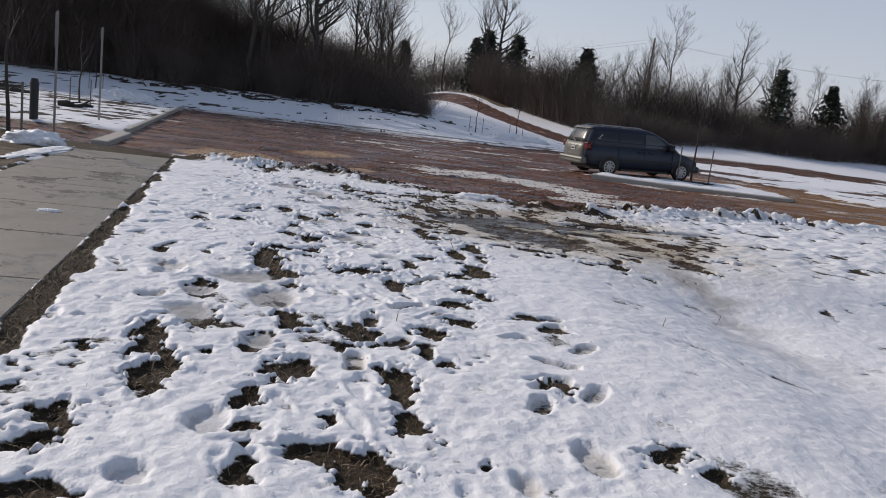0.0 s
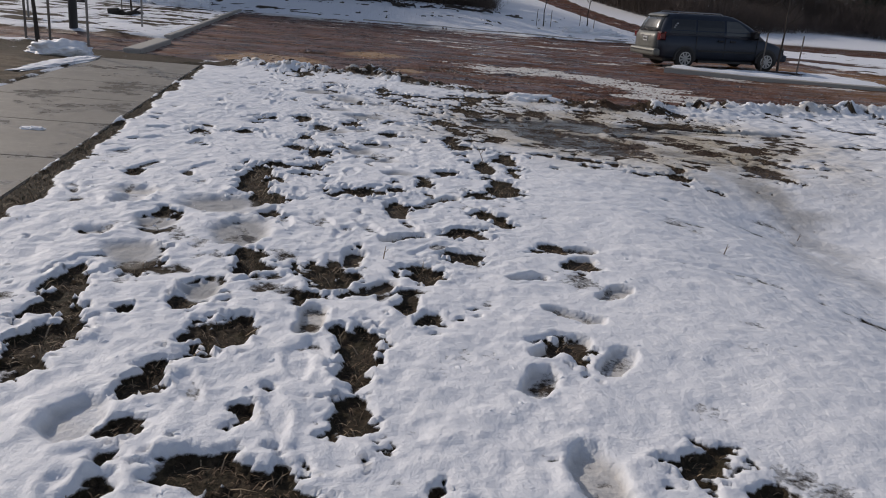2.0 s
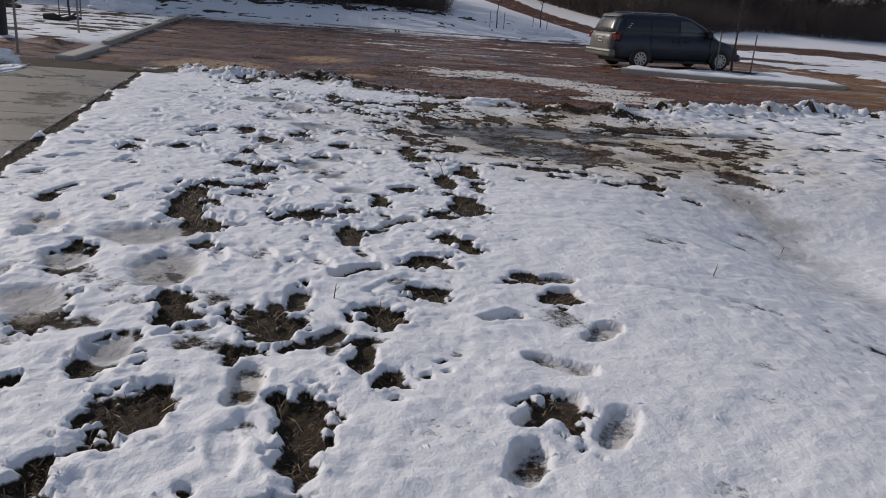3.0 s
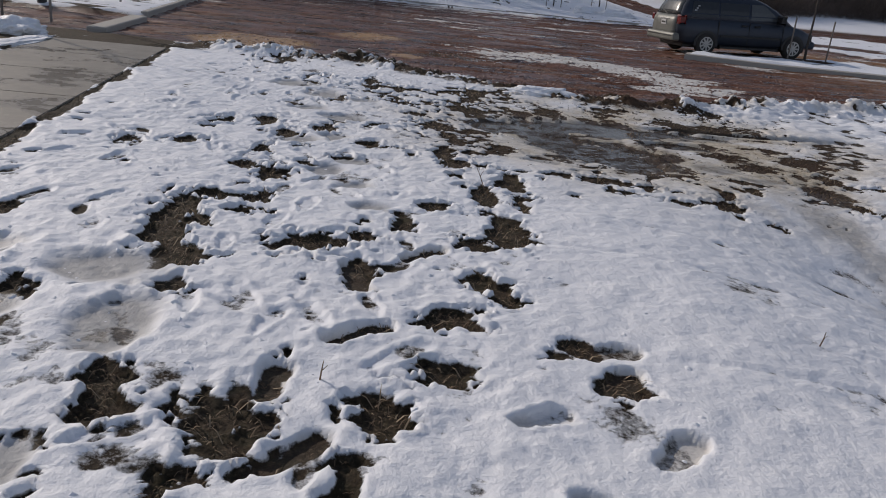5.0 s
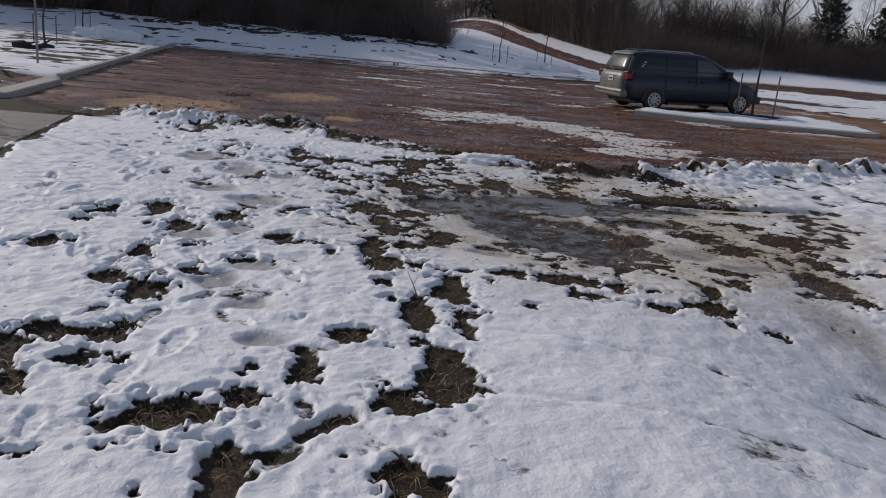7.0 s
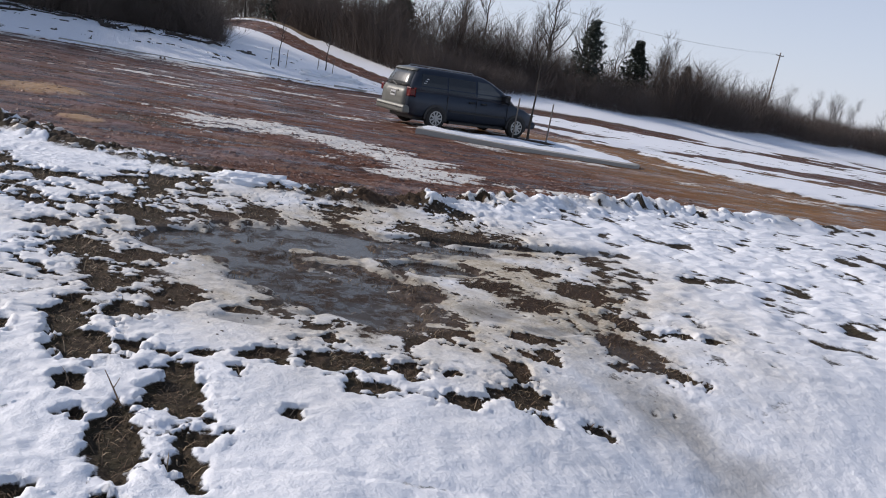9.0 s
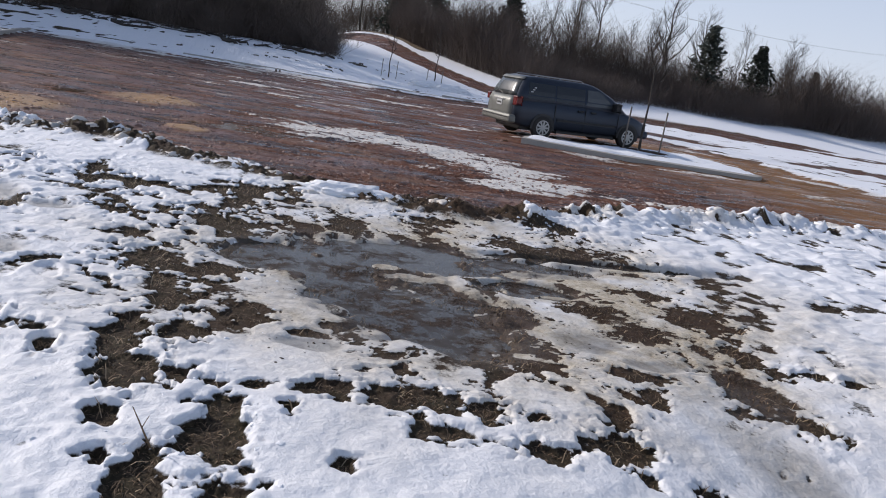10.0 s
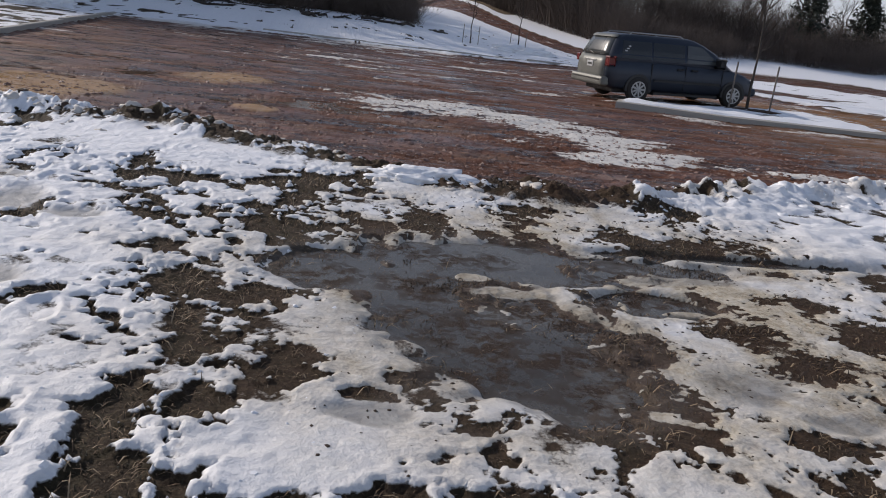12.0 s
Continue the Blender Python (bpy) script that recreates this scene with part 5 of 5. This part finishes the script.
POLES = [(43.6, 109, 15.7, 0.19), (131.6, 140, 20.4, 0.2), (17.5, 150, 12.5, 0.17)]
for px, py, ztop, pr in POLES:
    utility_pole(px, py, ztop - height(px, py), pr, px > 100)


def wire(a, b, sag):
    pts = [Vector(a).lerp(Vector(b), t / 16) - Vector((0, 0, sag * 4 * (t / 16) * (1 - t / 16))) for t in range(17)]
    ob = link_bm("power_line", tube(pts, [0.012] * 17, 4), M_WIRE)
    tagged(ob, "thin black overhead power line between poles", "cable", "power lines")


(xa, ya, ZA, _), (xb, yb, ZB, _), (xc, yc, ZC, _) = POLES
for dx in (-0.95, 0.95):
    wire((xa + dx, ya, ZA - 0.4), (xb + dx, yb, ZB - 0.4), 1.6)
    wire((xc + dx, yc, ZC - 0.4), (xa + dx, ya, ZA - 0.4), 0.6)


# ---- van ----
def ring_loft(rings, closed_ends=True):
    bm = bmesh.new()
    rows = [[bm.verts.new(p) for p in ring] for ring in rings]
    n = len(rows[0])
    for a, b in zip(rows, rows[1:]):
        for k in range(n):
            bm.faces.new((a[k], a[(k + 1) % n], b[(k + 1) % n], b[k]))
    if closed_ends:
        bm.faces.new(rows[0][::-1])
        bm.faces.new(rows[-1])
    bmesh.ops.recalc_face_normals(bm, faces=bm.faces[:])
    return bm


def cross(x, w, z0, z1):
    """A rounded cross-section of the lower body at x."""
    pts = [(-w * 0.9, z0), (-w * 0.985, z0 + 0.10), (-w, z0 + (z1 - z0) * 0.55), (-w * 0.965, z1 - 0.06), (-w * 0.9, z1)]
    pts = [(-a * -1, b) for a, b in pts]
    full = pts + [(-a, b) for a, b in reversed(pts)]
    return [(x, a, b) for a, b in full]


def build_van():
    van = tagged(new("minivan"), "dusty dark blue minivan parked beside the snowy island", "car")
    lower = [(-2.40, 0.80, 0.42, 0.98), (-2.34, 0.90, 0.36, 1.06), (-2.1, 0.945, 0.30, 1.08), (-1.4, 0.96, 0.28, 1.07), (0.0, 0.965, 0.27, 1.05), (0.9, 0.96, 0.28, 1.04),
             (1.4, 0.95, 0.30, 1.0), (1.85, 0.92, 0.32, 0.90), (2.15, 0.86, 0.34, 0.79), (2.33, 0.74, 0.38, 0.68), (2.42, 0.55, 0.42, 0.58)]
    part("body", ring_loft([cross(*s) for s in lower]), M_PAINT, van, "dusty dark blue bodywork", True)
    # cabin: rings from the belt line up to the roof
    def deck(z, xr, xf, w, k=0.16):
        out = []
        for sx, sy in ((xr, -1), (xf, -1), (xf, 1), (xr, 1)):
            inx = 1 if sx == xr else -1
            first, second = (sx + inx * k, sy * w), (sx, sy * (w - k * 0.8))
            pair = [second, first] if (sx == xr) == (sy < 0) else [first, second]
            out += [(a, b, z) for a, b in pair]
        return out
    decks = [(0.98, -2.36, 1.52, 0.91), (1.20, -2.30, 1.22, 0.885), (1.40, -2.22, 0.93, 0.83), (1.58, -2.12, 0.56, 0.775), (1.68, -2.02, 0.30, 0.71), (1.725, -1.85, 0.08, 0.60)]
    part("cabin", ring_loft([deck(*d) for d in decks]), M_PAINT, van, "", True)
    def side_w(z):
        return float(np.interp(z, [d[0] for d in decks], [d[3] for d in decks]))
    def front_x(z):
        return float(np.interp(z, [d[0] for d in decks], [d[2] for d in decks]))
    def rear_x(z):
        return float(np.interp(z, [d[0] for d in decks], [d[1] for d in decks]))
    # side windows
    for sy in (-1, 1):
        # front door panes take the paler glass, a reflection put into the colour
        for name, a0, a1, b0, b1, mat in (("window", -2.02, -1.98, -1.12, -1.12, M_GLASS), ("window", -1.07, -1.07, -0.10, -0.10, M_GLASS), ("window", -0.02, -0.02, 1.02, 0.42, M_GLASS_S)):
            z0, z1 = 1.10, 1.55
            bm = bmesh.new()
            off = 0.008
            q = [(a0, z0), (b0, z0), ((b0 + b1) / 2, (z0 + z1) / 2), (b1, z1), (a1, z1), ((a0 + a1) / 2, (z0 + z1) / 2)]
            outer = [bm.verts.new((x, sy * (side_w(z) + off), z)) for x, z in q]
            inner = [bm.verts.new((x, sy * (side_w(z) - 0.02), z)) for x, z in q]
            bm.faces.new((outer[0], outer[1], outer[2], outer[5]))
            bm.faces.new((outer[5], outer[2], outer[3], outer[4]))
            for k in range(6):
                bm.faces.new((outer[k], outer[(k + 1) % 6], inner[(k + 1) % 6], inner[k]))
            bmesh.ops.recalc_face_normals(bm, faces=bm.faces[:])
            part(name, bm, mat, van, "dark tinted side window" if mat is M_GLASS else "clear front door window, glare painted into its colour")
        for k in range(3):
            z = 1.28 + 0.06 * k
            part("sticker", box_bm(-1.93 + 0.05 * k, sy * (side_w(z) + 0.008), z, -1.86 + 0.05 * k, sy * (side_w(z) + 0.016), z + 0.03, 0.003), M_PLATE, van, "small pale sticker on the rear side window")
        for x0, x1 in ((-1.10, -1.08), (-0.06, -0.05), (1.12, 1.13)):
            part("door_seam", box_bm(x0, sy * 0.945, 0.36, x1, sy * 0.968, 1.02), M_TRIM, van)
        for x0 in (-0.32, 0.12):
            part("door_handle", box_bm(x0, sy * 0.955, 0.90, x0 + 0.18, sy * 0.985, 0.94, 0.008), M_TRIM, van)
        part("side_trim", box_bm(-1.0, sy * 0.955, 0.56, 1.05, sy * 0.982, 0.62, 0.008), M_TRIM, van)
        part("sill", box_bm(-0.95, sy * 0.86, 0.22, 1.05, sy * 0.95, 0.30, 0.02), M_TRIM, van)
        mirror = part("mirror", box_bm(0.88, sy * 0.93, 1.06, 1.04, sy * 1.10, 1.24, 0.04), M_TRIM, van)
        part("roof_rail", tube([(-1.75, sy * 0.62, 1.70), (-1.65, sy * 0.63, 1.765), (-0.2, sy * 0.64, 1.765), (-0.1, sy * 0.64, 1.71)], [0.018] * 4, 6), M_RIM, van, "pale roof rail")
        lamp = part("tail_light", box_bm(-2.40, sy * 0.78, 0.90, -2.22, sy * 0.953, 1.10, 0.03), M_TAIL, van, "red tail light")
        part("headlight", box_bm(1.98, sy * 0.58, 0.60, 2.24, sy * 0.80, 0.73, 0.04), M_GLASS_S, van)
    # tailgate
    def tail_panel(name, z0, z1, w0, w1, mat, label, off=0.012):
        bm = bmesh.new()
        n, rows = 5, []
        for i in range(n):
            z = z0 + (z1 - z0) * i / (n - 1)
            w = w0 + (w1 - w0) * i / (n - 1)
            xr = rear_x(z) if z > 1.04 else -2.40 + (z > 0.98) * 0.02
            rows.append([bm.verts.new((xr - off - (0.02 if abs(t) < 0.7 else 0.0), w * t, z)) for t in (-1, -0.6, 0, 0.6, 1)])
        for a, b in zip(rows, rows[1:]):
            for k in range(4):
                bm.faces.new((a[k], a[k + 1], b[k + 1], b[k]))
        ext = bmesh.ops.extrude_face_region(bm, geom=bm.faces[:])
        for v in ext["geom"]:
            if isinstance(v, bmesh.types.BMVert):
                v.co.x += 0.04
        bmesh.ops.recalc_face_normals(bm, faces=bm.faces[:])
        return part(name, bm, mat, van, label, True)
    tail_panel("tailgate", 0.52, 1.12, 0.74, 0.76, M_PAINT_R, "pale tailgate, road salt and sunlight put into its colour")
    tail_panel("rear_window", 1.14, 1.60, 0.74, 0.60, M_GLASS_S, "salt-hazed rear window", 0.02)
    tail_panel("roof_spoiler", 1.61, 1.69, 0.66, 0.62, M_PAINT_R, "", 0.05)
    plate = part("number_plate", box_bm(-2.450, -0.16, 0.80, -2.434, 0.16, 0.95, 0.006), M_PLATE, van, "pale number plate in a dark recess")
    part("plate_text", box_bm(-2.454, -0.12, 0.85, -2.450, 0.12, 0.90), M_TRIM, plate, "unreadable dark plate characters")
    part("plate_trim", box_bm(-2.446, -0.30, 0.955, -2.42, 0.30, 1.0, 0.006), M_RIM, van)
    part("wiper", tube([(-2.385, -0.05, 1.13), (-2.355, 0.30, 1.22)], [0.010, 0.006], 5), M_TRIM, van)
    part("rear_bumper", box_bm(-2.53, -0.90, 0.36, -2.28, 0.90, 0.60, 0.06), M_PAINT_R, van, "pale rear bumper, salt stains and sunlight in its colour")
    part("bumper_step", box_bm(-2.545, -0.80, 0.50, -2.50, 0.80, 0.535, 0.01), M_TRIM, van)
    part("front_bumper", box_bm(2.15, -0.78, 0.32, 2.47, 0.78, 0.56, 0.08), M_PAINT, van)
    # windscreen
    bm = bmesh.new()
    rows = [[bm.verts.new((front_x(z) + 0.012, t * (side_w(z) - 0.17), z)) for t in (-1, 0, 1)] for z in (1.10, 1.25, 1.40, 1.55)]
    for a, b in zip(rows, rows[1:]):
        for k in range(2):
            bm.faces.new((a[k], a[k + 1], b[k + 1], b[k]))
    part("windscreen", bm, M_GLASS, van)
    # wheels
    for wx in (-1.44, 1.54):
        for sy in (-1, 1):
            arch = bmesh.new()
            c = [arch.verts.new((wx + 0.395 * math.cos(a), sy * 0.9705, 0.33 + 0.395 * math.sin(a))) for a in np.linspace(-0.15, math.pi + 0.15, 20)]
            d = [arch.verts.new((v.co.x, sy * 0.90, v.co.z)) for v in c]
            arch.faces.new(c)
            for k in range(19):
                arch.faces.new((c[k], c[k + 1], d[k + 1], d[k]))
            bmesh.ops.recalc_face_normals(arch, faces=arch.faces[:])
            part("wheel_arch", arch, M_TRIM, van)
            wheel = new("wheel")
            wheel.parent = van
            wheel.location = (wx, sy * 0.90, 0.33)
            bm = bmesh.new()
            prof = [(0.20, 0.10), (0.30, 0.105), (0.325, 0.08), (0.332, 0.04), (0.332, -0.06), (0.31, -0.1), (0.20, -0.1)]
            rows = [[bm.verts.new((r * math.cos(a), sy * o, r * math.sin(a))) for a in np.linspace(0, 2 * math.pi, 28, endpoint=False)] for r, o in prof]
            for a, b in zip(rows, rows[1:]):
                for k in range(28):
                    bm.faces.new((a[k], a[(k + 1) % 28], b[(k + 1) % 28], b[k]))
            bmesh.ops.recalc_face_normals(bm, faces=bm.faces[:])
            part("tyre", bm, M_TYRE, wheel, "", True)
            bm = bmesh.new()
            hub = [bm.verts.new((0.205 * math.cos(a), sy * 0.085, 0.205 * math.sin(a))) for a in np.linspace(0, 2 * math.pi, 28, endpoint=False)]
            bm.faces.new(hub)
            part("backing", bm, M_TRIM, wheel)
            for k in range(9):
                a = 2 * math.pi * k / 9
                sp = box_bm(0.05, -0.006, -0.024, 0.19, 0.006, 0.024, 0.004)
                bmesh.ops.transform(sp, matrix=Matrix.Translation((0, sy * 0.10, 0)) @ Matrix.Rotation(a, 4, "Y"), verts=sp.verts[:])
                part("spoke", sp, M_RIM, wheel)
            bm = tube([(0, sy * 0.085, 0), (0, sy * 0.118, 0)], [0.065, 0.05], 14)
            part("hubcap", bm, M_RIM, wheel, "silver hubcap centre")
            rim = bmesh.new()
            ra = [rim.verts.new((0.215 * math.cos(a), sy * 0.107, 0.215 * math.sin(a))) for a in np.linspace(0, 2 * math.pi, 28, endpoint=False)]
            rb = [rim.verts.new((0.185 * math.cos(a), sy * 0.107, 0.185 * math.sin(a))) for a in np.linspace(0, 2 * math.pi, 28, endpoint=False)]
            for k in range(28):
                rim.faces.new((ra[k], ra[(k + 1) % 28], rb[(k + 1) % 28], rb[k]))
            part("rim", rim, M_RIM, wheel)
    part("underbody", box_bm(-2.1, -0.75, 0.20, 2.1, 0.75, 0.34, 0.03), M_TRIM, van)
    return van


van = build_van()
VAN_TURN = 9.0
hub = Vector((9.45, 27.35))                    # the near rear wheel
fwd = Vector((math.cos(radians(VAN_TURN)), math.sin(radians(VAN_TURN))))
left_of = Vector((-fwd.y, fwd.x))
mid = hub + fwd * 1.44 + left_of * 0.90
za, zb = height(*(hub)), height(*(hub + fwd * 2.98))
van.matrix_world = pose(mid.x, mid.y, (za + zb) / 2, 0, -math.degrees(math.atan2(zb - za, 2.98)), VAN_TURN)
